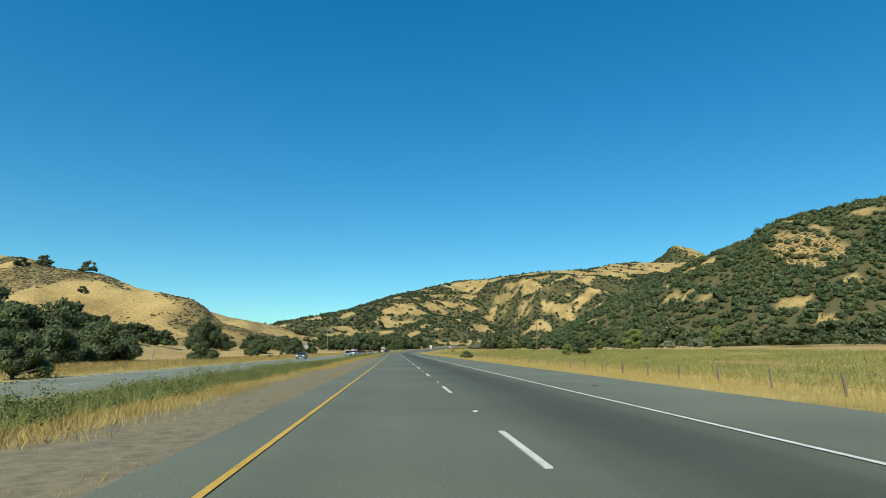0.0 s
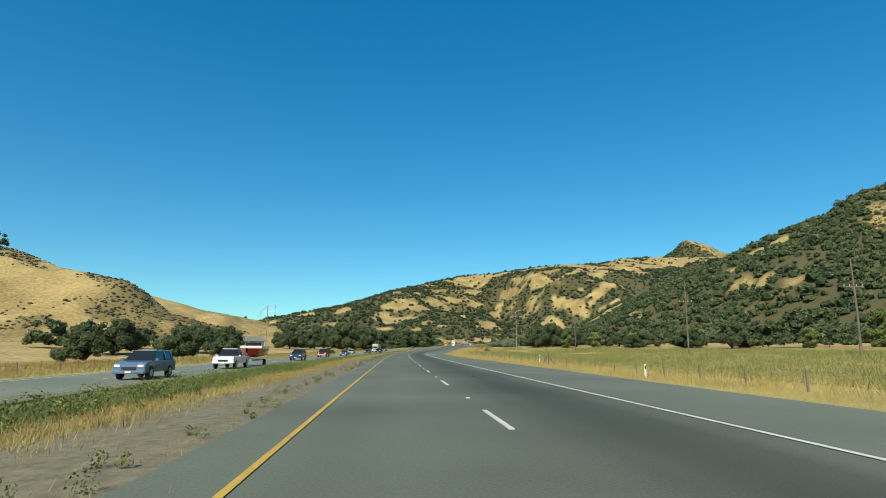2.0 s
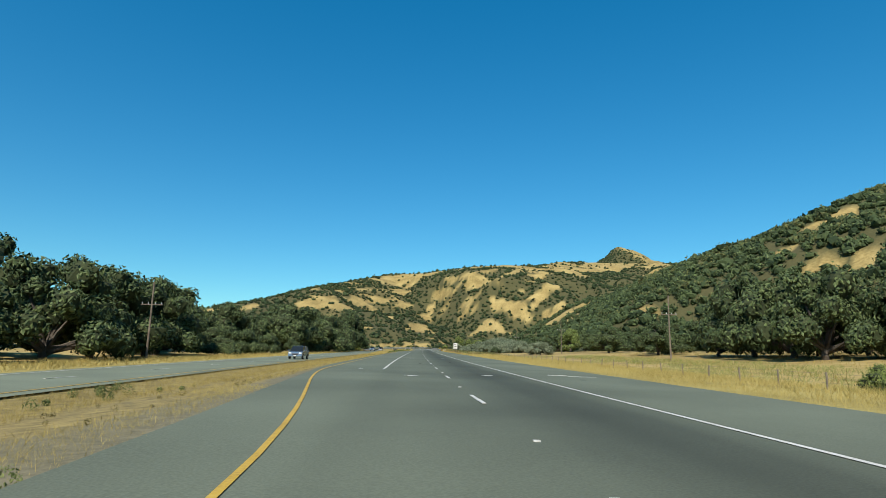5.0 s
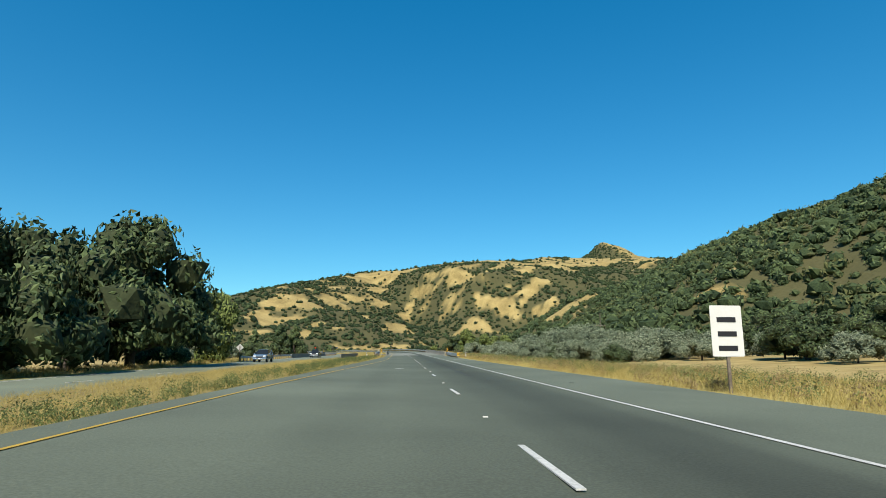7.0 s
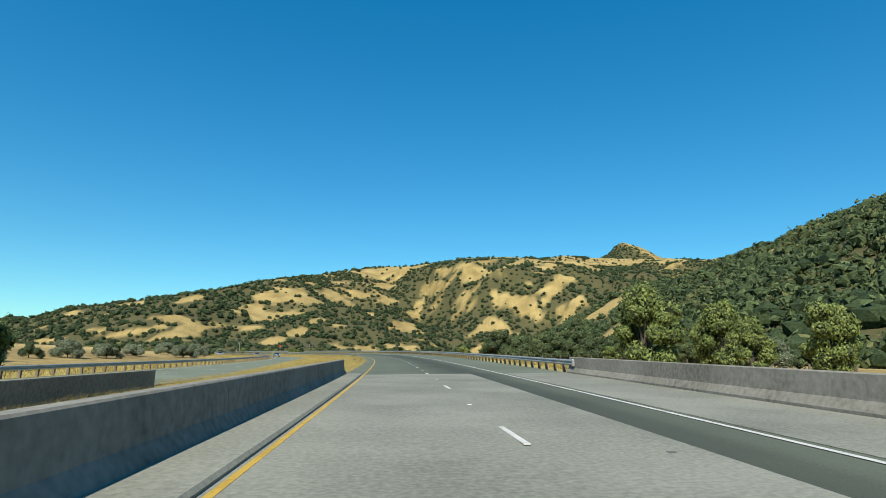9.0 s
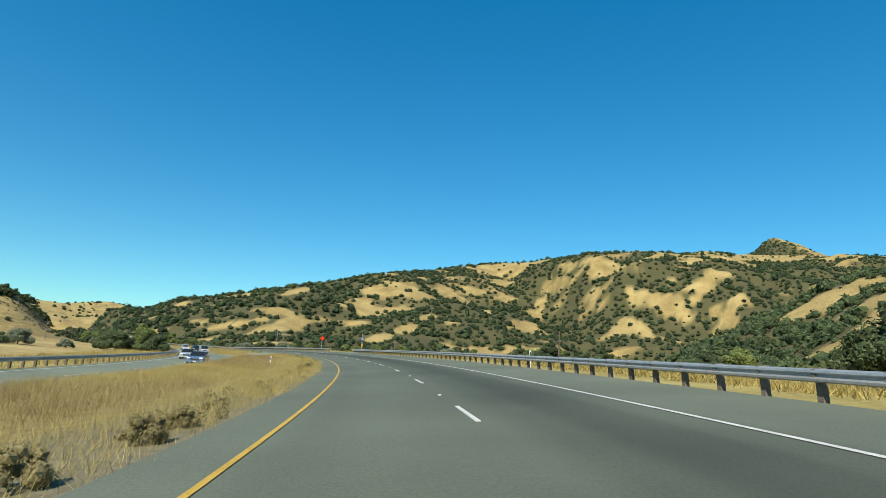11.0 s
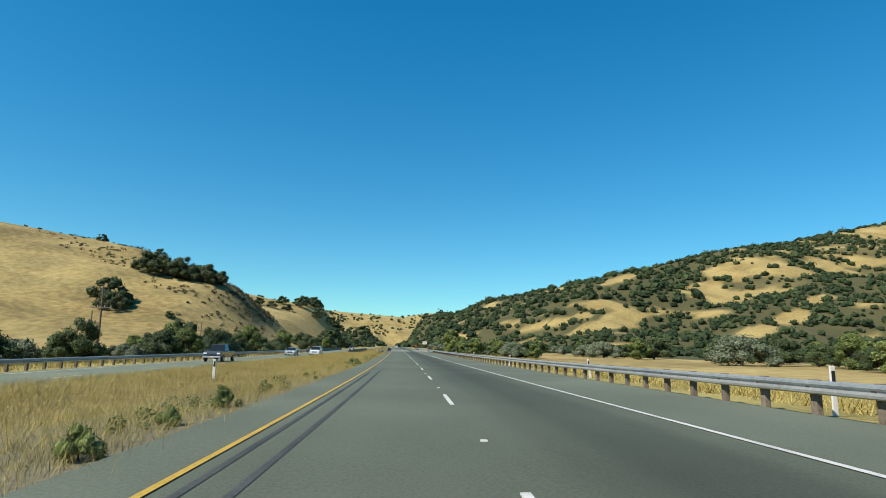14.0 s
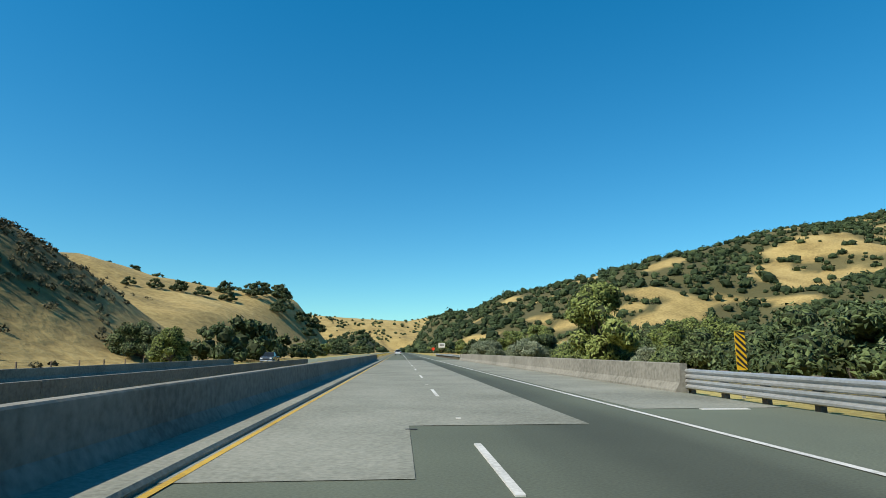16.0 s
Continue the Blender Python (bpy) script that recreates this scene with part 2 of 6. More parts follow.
def each_stretch(points, x, y):
    for (ax, ay, az), (bx, by, bz) in zip(points, points[1:]):
        dx, dy = bx - ax, by - ay
        u = np.clip(((x - ax) * dx + (y - ay) * dy) / (dx * dx + dy * dy), 0, 1)
        yield np.hypot(x - ax - u * dx, y - ay - u * dy), az + u * (bz - az)


def hills(x, y):
    x, y = np.asarray(x, float), np.asarray(y, float)
    top = np.zeros(x.shape)
    for i, (name, (slope, pts)) in enumerate(RIDGES.items()):
        wave = np.clip(max(p[2] for p in pts) * 0.8, 22, 110)
        breadth = (0.80 + 0.5 * fbm(x / wave, y / wave, 11 + i, 2)) / slope
        spur = 0.55 * (1 - 2 * np.abs(fbm(x / wave, y / wave, 51 + i, 3) - 0.5) * 2.2) + 0.35 * (fbm(x / wave * 3, y / wave * 3, 31 + i, 3) - 0.5)
        d, crest = along(pts, x, y)
        u = np.clip(d / ((crest + 0.5) * breadth), 0, 1)
        h = crest * (0.7 * (1 - u) ** 1.3 + 0.3 * (1 - u * u * (3 - 2 * u)) + u * (1 - u) * spur * 0.8)
        top = np.where(u < 1, np.maximum(top, h), top)
    return top + 0.5 * (fbm(x / 40, y / 40, 77) - 0.5)


_cs = np.arange(-150.0, 1800.0, 2.0)
_cx, _cy, _ch = np.interp(_cs, _s, _x), np.interp(_cs, _s, _y), np.interp(_cs, _s, _head)


def road_place(x, y):
    """s and l of world places."""
    x, y = np.asarray(x, float).ravel(), np.asarray(y, float).ravel()
    s, l = np.empty(x.shape), np.empty(x.shape)
    for i in range(0, len(x), 4000):
        xx, yy = x[i:i + 4000, None], y[i:i + 4000, None]
        j = np.argmin((xx - _cx) ** 2 + (yy - _cy) ** 2, axis=1)
        dx, dy = xx[:, 0] - _cx[j], yy[:, 0] - _cy[j]
        s[i:i + 4000] = _cs[j] - np.sin(_ch[j]) * dx + np.cos(_ch[j]) * dy
        ll = np.cos(_ch[j]) * dx + np.sin(_ch[j]) * dy
        l[i:i + 4000] = np.where(np.abs(ll) < 0.7 * np.hypot(dx, dy), np.hypot(dx, dy) * np.where(ll < 0, -1, 1), ll)
    return s, l


def terrain_z(x, y):
    x, y = np.asarray(x, float), np.asarray(y, float)
    s, l = road_place(x, y)
    s, l = s.reshape(x.shape), l.reshape(x.shape)
    tilt = np.interp(s, _s, _bank) * (np.clip(l, -5.0, 5.5) + 0.78)
    w = smooth(9, 30, np.where(l > 0, l + 1.5, -l - 7.5))
    low = tilt * (1 - smooth(13, 30, np.abs(l))) + np.interp(s, _s, _z) - np.where(l < 0, 0.5, 0.34)
    rise = 0.028 * np.clip(l - 9, 0, 70) * (1 - smooth(280, 340, s)) + 0.012 * np.clip(-l - 14, 0, 90)
    # the field beside the first straight lies in a shallow hollow under a wooded knoll
    hollow = np.interp(-l, [12, 16.5, 20, 34, 41, 58, 75], [0, 0.54, 0.55, 1.5, 1.4, 0.4, 0]) * smooth(20, 45, s) * (1 - smooth(125, 165, s))
    knoll = 4.2 * np.exp(-((x + 78) / 20) ** 2 - ((y - 108) / 32) ** 2)
    return low * (1 - w) - hollow + knoll + w * (rise + hills(x, y) + np.interp(s, _s, _z) * (1 - smooth(80, 320, np.abs(l))))


def steps(stops):
    """Grid lines: (from, to, cell) stretches."""
    out = []
    for a, b, c in stops:
        out += list(np.linspace(a, b, max(2, int(round((b - a) / c)) + 1)))[:-1]
    return np.array(out + [stops[-1][1]])


gx = steps([(-4500, -1300, 160), (-1300, -500, 22), (-500, -260, 8), (-260, -40, 2.5), (-40, 60, 3), (60, 330, 4.5), (330, 900, 12), (900, 1500, 40), (1500, 4500, 200)])
gy = steps([(-1200, -100, 60), (-100, 0, 10), (0, 760, 3), (760, 1000, 6), (1000, 1450, 9), (1450, 2100, 16), (2100, 4700, 160)])
GX, GY = np.meshgrid(gx, gy)
GZ = terrain_z(GX, GY)
w = len(gx)
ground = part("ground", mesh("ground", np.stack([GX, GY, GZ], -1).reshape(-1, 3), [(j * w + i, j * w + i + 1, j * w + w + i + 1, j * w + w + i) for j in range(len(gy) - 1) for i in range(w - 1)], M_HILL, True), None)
tagged(ground, "rolling hills and fields of dry golden grass", "ground", kind="structure")


def z_at(x, y):
    """Height of the ground sheet, from its own grid."""
    x, y = np.asarray(x, float), np.asarray(y, float)
    i, j = np.clip(np.searchsorted(gx, x) - 1, 0, len(gx) - 2), np.clip(np.searchsorted(gy, y) - 1, 0, len(gy) - 2)
    u, v = (x - gx[i]) / (gx[i + 1] - gx[i]), (y - gy[j]) / (gy[j + 1] - gy[j])
    return (GZ[j, i] * (1 - u) + GZ[j, i + 1] * u) * (1 - v) + (GZ[j + 1, i] * (1 - u) + GZ[j + 1, i + 1] * u) * v


# ---- road ----
S0, S1 = -90.0, 1500.0


def span(*knots):
    """Piecewise line through (s, value) knots."""
    ks, vs = [k[0] for k in knots], [k[1] for k in knots]
    return lambda s: np.interp(s, ks, vs)


PAVE_L = span((-90, -2.05), (176, -2.05), (190, -2.45), (206, -3.4), (266, -3.5), (288, -2.7), (306, -2.1), (1500, -2.05))   # paved edge towards the median
PAVE_R = span((-90, 4.1), (140, 4.1), (180, 4.7), (260, 4.3), (300, 3.7), (1500, 3.6))                        # paved edge on the outer side
def YELLOW(s):
    """The median-side edge line, swinging out along the turning pocket."""
    return -1.57 - 1.5 * smooth(188.5, 204.5, s) + 1.5 * smooth(264, 300, s) + 0.03 * smooth(340, 490, s)


road = strip("road", S0, S1, 3.0, lambda s: [(l, 0.0) for l in np.linspace(PAVE_L(s), PAVE_R(s), 7)], M_ROAD)
tagged(road, "worn grey asphalt carriageway with a darker outer lane", "road", kind="structure")
far_road = strip("road_opposite", S0, S1, 3.0, lambda s: [(-11.2, -0.28), (-9.8, -0.28), (-8.3, -0.28), (-6.9, -0.28)], M_FARROAD)
tagged(far_road, "pale asphalt carriageway for oncoming traffic", "road", kind="structure")
def mound(s, l):
    """Height of the grassy hump in the median."""
    h = 0.20 * smooth(264, 276, s) * (1 - smooth(298, 312, s)) + 0.36 * smooth(352, 380, s) * (1 - smooth(460, 470, s)) + 0.26 * smooth(484, 496, s) * (1 - smooth(584, 595, s))
    return h * np.interp(l, [-7.0, -6.5, -5.4, -4.0], [0, 1, 1, 0])


def med_profile(s):
    return [(-7.0, -0.32), (-6.6, -0.32 + mound(s, -6.6)), (-6.4, -0.33 + mound(s, -6.4)), (-5.6, -0.34 + mound(s, -5.6)), (-4.8, -0.25 + mound(s, -4.8)), (-4.4, -0.20 + mound(s, -4.4)), (min(-3.2, PAVE_L(s) - 0.2), -0.06), (PAVE_L(s) + 0.1, -0.03)]


def verge_profile(s):
    return [(PAVE_R(s) - 0.1, -0.03), (PAVE_R(s) + 0.5, -0.05), (PAVE_R(s) + 2, -0.12), (9.5, -0.16), (12, -0.6)]


M_MEDIAN = asphalt("median_soil", 0.2, [(-1, 1), (1, 1)])
mn, mk = M_MEDIAN.node_tree.nodes, M_MEDIAN.node_tree.links
mix_n = mn.new("ShaderNodeMix")
mix_n.data_type = "RGBA"
uvn = mn.new("ShaderNodeUVMap")
sepn = mn.new("ShaderNodeSeparateXYZ")
mk.new(uvn.outputs[0], sepn.inputs[0])
wob = mn.new("ShaderNodeTexNoise")
wob.inputs["Scale"].default_value, wob.inputs["Detail"].default_value = 1.3, 6
mk.new(uvn.outputs[0], wob.inputs["Vector"])
addn = mn.new("ShaderNodeMath")
addn.operation = "ADD"
mk.new(sepn.outputs[0], addn.inputs[0])
mk.new(wob.outputs["Fac"], addn.inputs[1])
edge_n = mn.new("ShaderNodeMapRange")
edge_n.inputs["From Min"].default_value, edge_n.inputs["From Max"].default_value = -3.2, -2.85
mk.new(addn.outputs[0], edge_n.inputs["Value"])
mk.new(edge_n.outputs[0], mix_n.inputs["Factor"])


def soil(colors, scale, fine):
    t = mn.new("ShaderNodeTexNoise")
    t.inputs["Scale"].default_value, t.inputs["Detail"].default_value, t.inputs["Roughness"].default_value = fine, 8, 0.75
    g = mn.new("ShaderNodeNewGeometry")
    mk.new(g.outputs["Position"], t.inputs["Vector"])
    r = mn.new("ShaderNodeValToRGB")
    r.color_ramp.elements[0].position, r.color_ramp.elements[1].position = 0.36, 0.66
    r.color_ramp.elements[0].color, r.color_ramp.elements[1].color = (*colors[0], 1), (*colors[1], 1)
    mk.new(t.outputs["Fac"], r.inputs[0])
    return r.outputs[0]


mk.new(soil([(0.11, 0.085, 0.033), (0.31, 0.235, 0.085)], 0.3, 4.0), mix_n.inputs["A"])
mk.new(soil([(0.098, 0.086, 0.048), (0.20, 0.174, 0.104)], 0.3, 9.0), mix_n.inputs["B"])
mk.new(mix_n.outputs["Result"], mn["Principled BSDF"].inputs["Base Color"])
# the median breaks off at the crossing
median = strip("median", S0, 474.6, 2.0, med_profile, M_MEDIAN)
tagged(median, "median strip of gravelly dirt and dry grass", "verge", kind="structure")
median2 = strip("median_beyond", 481.5, S1, 3.0, med_profile, M_MEDIAN)
tagged(median2, "median strip of dry grass beyond the crossing", "verge", kind="structure")
M_BLEACHED = asphalt("sun_bleached_asphalt", 0.185, [(-1.0, 1.0), (1.0, 1.0)])
crossing = strip("crossing", 473.2, 483.2, 1.5, lambda s: [(-7.1, -0.275), (-5.6, -0.285), (-4.6, -0.19), (-3.2, -0.045), (-2.0, -0.004)], M_BLEACHED)
tagged(crossing, "pale asphalt crossing through the median", "road", kind="structure")
apron = strip("side_road", 464.0, 480.0, 1.5, lambda s: [(3.5, -0.004), (4.6, -0.03), (6.5, -0.08), (9, -0.14), (14, -0.2)], M_BLEACHED)
tagged(apron, "pale asphalt mouth of a side road", "road", kind="structure")
verge = strip("verge_right", S0, S1, 3.0, verge_profile, M_VERGE)
tagged(verge, "roadside verge of dry grass", "verge", kind="structure")
verge2 = strip("verge_left", S0, S1, 3.0, lambda s: [(-18, -0.8), (-15.5, -0.38), (-12.5, -0.32), (-11.1, -0.285)], M_VERGE)
tagged(verge2, "grassy verge beside the opposite carriageway", "verge", kind="structure")


def lay(s, l):
    """Height of the strips beside the road over the road's plane."""
    s, l = np.asarray(s, float), np.asarray(l, float)
    base = np.interp(l, [-15.5, -12.5, -11.2, -6.9, -6.6, -5.6, -4.4, -3.2, -2.2, 4.0, 4.6, 6.2, 9.5, 12], [-0.38, -0.32, -0.28, -0.28, -0.32, -0.34, -0.20, -0.06, -0.03, -0.03, -0.05, -0.12, -0.16, -0.34])
    return base + mound(s, l)


def line(name, l, width, mat, s0, s1, parent=road, z=0.006):
    f = l if callable(l) else (lambda s: l)
    return strip(name, s0, s1, 1.2 if callable(l) else 2.0, lambda s: [(f(s) - width / 2, z), (f(s) + width / 2, z)], mat, parent)


line("edge_line", 1.88, 0.06, M_WHITE, S0, 462)
line("edge_line", 1.88, 0.06, M_WHITE, 489, S1)
line("yellow_line", YELLOW, 0.044, M_YELLOW, S0, 473)
line("yellow_line", YELLOW, 0.044, M_YELLOW, 481, S1)
CYCLE, DASH = SPEED / 6.87, 1.38
dash = bmesh.new()
bmesh.ops.create_cube(dash, size=1, matrix=Matrix.Diagonal((0.046, DASH, 0.008, 1)))
dash_mesh = bpy.data.meshes.new("lane_dash")
dash.to_mesh(dash_mesh)
dash.free()
dash_mesh.materials.append(M_WHITE)


def road_pose(s, l, z=0.0, turn=0.0):
    x, y, zz = at(s, l, z)
    lean = math.degrees(math.atan(np.interp(s, _s, _bank))) if -5.0 < l < 5.5 else 0
    return pose(x, y, zz, 0, 0, heading(s) + turn) @ pose(0, 0, 0, 0, -lean, 0)


def dash_place(i):
    """Where the dash of that number begins; the spacing tightens a little before the second bridge."""
    s = 3.1 + i * CYCLE
    return s - 1.0 * float(smooth(250, 560, s))


for i in range(-10, 190):
    ob = part("lane_dash", dash_mesh, None, road)
    ob.matrix_basis = road_pose(dash_place(i) + DASH / 2, 0.03, 0.004)

# ---- woods on the hills ----
ICO = bmesh.new()
bmesh.ops.create_icosphere(ICO, subdivisions=1, radius=1.0)
ICO_V = np.array([v.co[:] for v in ICO.verts])
ICO_F = np.array([[v.index for v in f.verts] for f in ICO.faces])
ICO.free()
ICO = bmesh.new()
bmesh.ops.create_icosphere(ICO, subdivisions=2, radius=1.0)
ICO2_V = np.array([v.co[:] for v in ICO.verts])
ICO2_F = np.array([[v.index for v in f.verts] for f in ICO.faces])
ICO.free()
rng = np.random.default_rng(5)
M_SCRUB = material("brown_scrub", [(0.055, 0.05, 0.026), (0.092, 0.083, 0.042), (0.14, 0.125, 0.062)], 0.2, 2.5, 0.9, 0.4, vary=0.25, coarse=0.4)
M_WILLOW = material("grey_willow_leaves", [(0.0765, 0.0978, 0.0553), (0.136, 0.1615, 0.0978), (0.2125, 0.238, 0.153)], 0.4, 5.0, 0.75, 0.3, vary=0.3, coarse=0.4)
M_GREEN = material("fresh_green_leaves", [(0.0595, 0.085, 0.0187), (0.119, 0.153, 0.0357), (0.1955, 0.2295, 0.0638)], 0.4, 5.0, 0.7, 0.3, vary=0.3, coarse=0.4)
M_LEAF = material("live_oak_leaves", [(0.025, 0.042, 0.014), (0.052, 0.078, 0.026), (0.105, 0.138, 0.049)], 0.4, 5.0, 0.7, 0.3, vary=0.32, coarse=0.4)
# darker greens for inner clumps: the shade inside a crown, put into the colour
M_SHADE = material("shaded_inner_leaves", [(0.0175, 0.0245, 0.0091), (0.0315, 0.042, 0.0154), (0.049, 0.0595, 0.0238)], 0.6, 4.0, 0.9, 0.5)
M_WILLOWSHADE = material("shaded_inner_willow_leaves", [(0.042, 0.055, 0.03), (0.066, 0.083, 0.046), (0.10, 0.12, 0.07)], 0.6, 4.0, 0.9, 0.5)
M_BARK = material("grey_bark", [(0.04, 0.0334, 0.0267), (0.08, 0.0667, 0.0534), (0.1334, 0.1134, 0.0934)], 3.0, 25.0, 0.95, 0.6)
M_DRYWEED = material("dry_weed_leaves", [(0.11, 0.092, 0.036), (0.18, 0.15, 0.06), (0.26, 0.215, 0.095)], 0.5, 6.0, 0.85, 0.0, vary=0.3)
M_STRAW = material("straw_blades", [(0.195, 0.148, 0.041), (0.30, 0.233, 0.069), (0.395, 0.322, 0.112)], 0.5, 6.0, 0.85, 0.0, vary=0.3)
M_FIELD = material("yellow_green_field_grass", [(0.125, 0.142, 0.036), (0.195, 0.21, 0.058), (0.29, 0.295, 0.10)], 0.3, 6.0, 0.85, 0.0, vary=0.3)
M_GREENGRASS = material("green_median_grass", [(0.085, 0.11, 0.028), (0.14, 0.17, 0.045), (0.21, 0.235, 0.075)], 0.3, 6.0, 0.85, 0.0, vary=0.3)
M_RUSSET = material("russet_blades", [(0.13, 0.09, 0.04), (0.22, 0.16, 0.073), (0.30, 0.225, 0.11)], 0.5, 6.0, 0.85, 0.0, vary=0.3)
M_WEED = material("green_weeds", [(0.055, 0.075, 0.02), (0.105, 0.13, 0.037), (0.17, 0.19, 0.065)], 0.5, 6.0, 0.8, 0.0, vary=0.3)


def clump_data(centres, radii, flat=0.75, fine=False, g=rng):
    v0, f0 = (ICO2_V, ICO2_F) if fine else (ICO_V, ICO_F)
    n = len(centres)
    jit = 1 + g.uniform(-0.36, 0.30, (n, len(v0), 1))
    a = g.uniform(0, 6.283, n)
    c, s = np.cos(a)[:, None], np.sin(a)[:, None]
    v = v0[None] * jit
    v = np.stack([v[..., 0] * c - v[..., 1] * s, v[..., 0] * s + v[..., 1] * c, v[..., 2] * flat], -1) * np.asarray(radii)[:, None, None] + np.asarray(centres)[:, None]
    f = f0[None] + (np.arange(n) * len(v0))[:, None, None]
    return v.reshape(-1, 3), f.reshape(-1, 3)


def leaf_cards(centres, radii, per, size, g, flat=0.85):
    """Small folded leaf sprays over the shells of clumps."""
    c = np.repeat(np.asarray(centres), per, axis=0)
    r = np.repeat(np.asarray(radii), per)[:, None]
    d = g.normal(0, 1, c.shape)
    d /= np.linalg.norm(d, axis=1)[:, None]
    d[:, 2] *= flat
    p = c + d * r * g.uniform(0.72, 1.16, (len(c), 1))
    u = g.normal(0, 1, c.shape)
    u -= d * (u * d).sum(1)[:, None] * 0.7
    u /= np.linalg.norm(u, axis=1)[:, None]
    w = np.cross(d, u) + g.normal(0, 0.3, c.shape)
    w /= np.linalg.norm(w, axis=1)[:, None]
    s = size * g.uniform(0.6, 1.4, (len(c), 1))
    fold = d * s * 0.35
    v = np.stack([p - u * s, p + w * s * 0.6 - fold, p + u * s, p - w * s * 0.6 - fold], 1).reshape(-1, 3)
    k = np.arange(len(c))[:, None] * 4
    f = np.concatenate([k + [0, 1, 2], k + [0, 2, 3]])
    return v, f


def clumps(name, centres, radii, mat, label, category, flat=0.75, fine=False):
    """Many uneven leafy clumps joined into one mesh."""
    v, f = clump_data(centres, radii, flat, fine)
    return tagged(part(name, mesh(name, v, f.tolist(), mat), None), label, category, kind="stuff")


def scatter(n, x0, x1, y0, y1, density, seed):
    """Places in a rectangle, kept with the chance that density(x, y, z) gives."""
    g = np.random.default_rng(seed)
    x, y = g.uniform(x0, x1, n), g.uniform(y0, y1, n)
    z = z_at(x, y)
    keep = g.uniform(0, 1, n) < density(x, y, z)
    return x[keep], y[keep], z[keep]


# open glades of grass in the woods: x, y, half length, half breadth, turn in degrees
RANGE_WEST = [(-257, 940, 9, 8, 30), (-213, 970, 23, 9, -1), (-156, 954, 28, 10, 63), (-73, 1031, 35, 24, 58), (-102, 976, 34, 11, 71), (-70, 1011, 27, 9, 38), (-85, 954, 26, 20, 86), (-137, 868, 40, 11, 71),
              (-163, 861, 18, 8, 15), (-237, 851, 13, 9, 13), (-186, 859, 17, 6, -1), (-43, 904, 18, 8, 61), (-59, 867, 20, 10, 63), (-29, 945, 17, 5, 48), (63, 1356, 30, 14, -17)]
RANGE_MIDDLE = [(141, 1164, 28, 6, -51), (176, 1106, 54, 19, -64), (195, 1009, 37, 19, -49), (207, 981, 26, 7, -39), (171, 957, 49, 7, -28), (166, 977, 28, 11, -66), (119, 1158, 21, 8, -54), (49, 1146, 21, 7, 44),
                (28, 1017, 5, 18, 2), (66, 988, 31, 24, 52), (99, 1146, 14, 10, 62), (247, 1131, 69, 9, 44), (356, 1233, 40, 26, 2), (153, 1042, 7, 6, -10)]
RANGE_EAST = [(281, 1145, 56, 15, 53), (263, 1019, 59, 10, 46), (224, 1038, 10, 5, -55), (255, 945, 14, 5, -6), (239, 959, 13, 5, -59), (562, 1483, 111, 41, 37), (632, 1428, 60, 17, -78)]
SPUR_GLADES = [(158, 669, 12, 10, -61), (173, 663, 14, 10, -4), (149, 624, 13, 10, -94), (133, 596, 17, 11, -118), (113, 581, 31, 9, -105), (158, 665, 17, 20, 41)]
OAK_GLADES = [(169, 393, 5, 5, -57), (183, 392, 7, 5, 29), (150, 388, 5, 5, -54), (144, 362, 10, 5, -66), (149, 350, 8, 5, -106), (131, 370, 4, 3, -48), (105, 407, 3, 3, 10), (170, 281, 9, 7, -23), (170, 258, 6, 5, -48),
              (197, 278, 5, 4, -8), (264, 353, 11, 7, -64), (238, 382, 8, 9, 22), (155, 521, 8, 4, -117), (119, 424, 7, 5, -112), (103, 414, 5, 4, -70), (126, 516, 9, 4, 55)]
GLADES = RANGE_WEST + RANGE_MIDDLE + RANGE_EAST + SPUR_GLADES + OAK_GLADES


def glade(x, y):
    """0 in the open glades, 1 outside them."""
    k = np.full(np.shape(x), 9.0)
    for gx_, gy_, a, b, turn in GLADES:
        c, q = math.cos(radians(turn)), math.sin(radians(turn))
        near = (np.abs(x - gx_) < 2.2 * a + 20) & (np.abs(y - gy_) < 2.2 * a + 20)
        dx, dy = x[near] - gx_, y[near] - gy_
        k[near] = np.minimum(k[near], np.hypot((dx * c + dy * q) / (0.9 * a), (dy * c - dx * q) / (0.9 * b)))
    return smooth(0.86, 1.06, k + 1.1 * (fbm(x / 12, y / 12, 21, 3) - 0.5))


def wooded(x, y, z):
    d, crest = along(RIDGES["range"][1], x, y)
    d2, c2 = along(RIDGES["peak"][1], x, y)
    n = fbm((x + 0.5 * y) / 46, (y - 0.3 * x) / 26, 3, 4)
    spots = smooth(0.52, 0.60, fbm(x / 9, y / 9, 6, 2))
    upper = smooth(150, 50, d + 90 * (fbm(x / 50, y / 50, 4) - 0.5)) * smooth(-190, 40, x)
    keep = smooth(0.31, 0.37, n - 0.24 * upper + 0.05 * smooth(80, -40, x)) * (0.95 - 0.3 * upper)
    keep = np.maximum(keep * glade(x, y), 0.10 * spots)
    flank = smooth(732, 716, x) * smooth(226, 240, z)
    keep = np.where((d2 < 130) & (y > 1640), np.maximum(0.95 * flank, smooth(0.60, 0.66, fbm(x / 22, y / 22, 9)) * 0.5), keep)
    s, l = road_place(x, y)
    keep = keep * smooth(-470, -400, x)
    return (keep + 0.004) * np.where(y < 800, (np.abs(l) > 30) & (x > -110), z > 2.5)


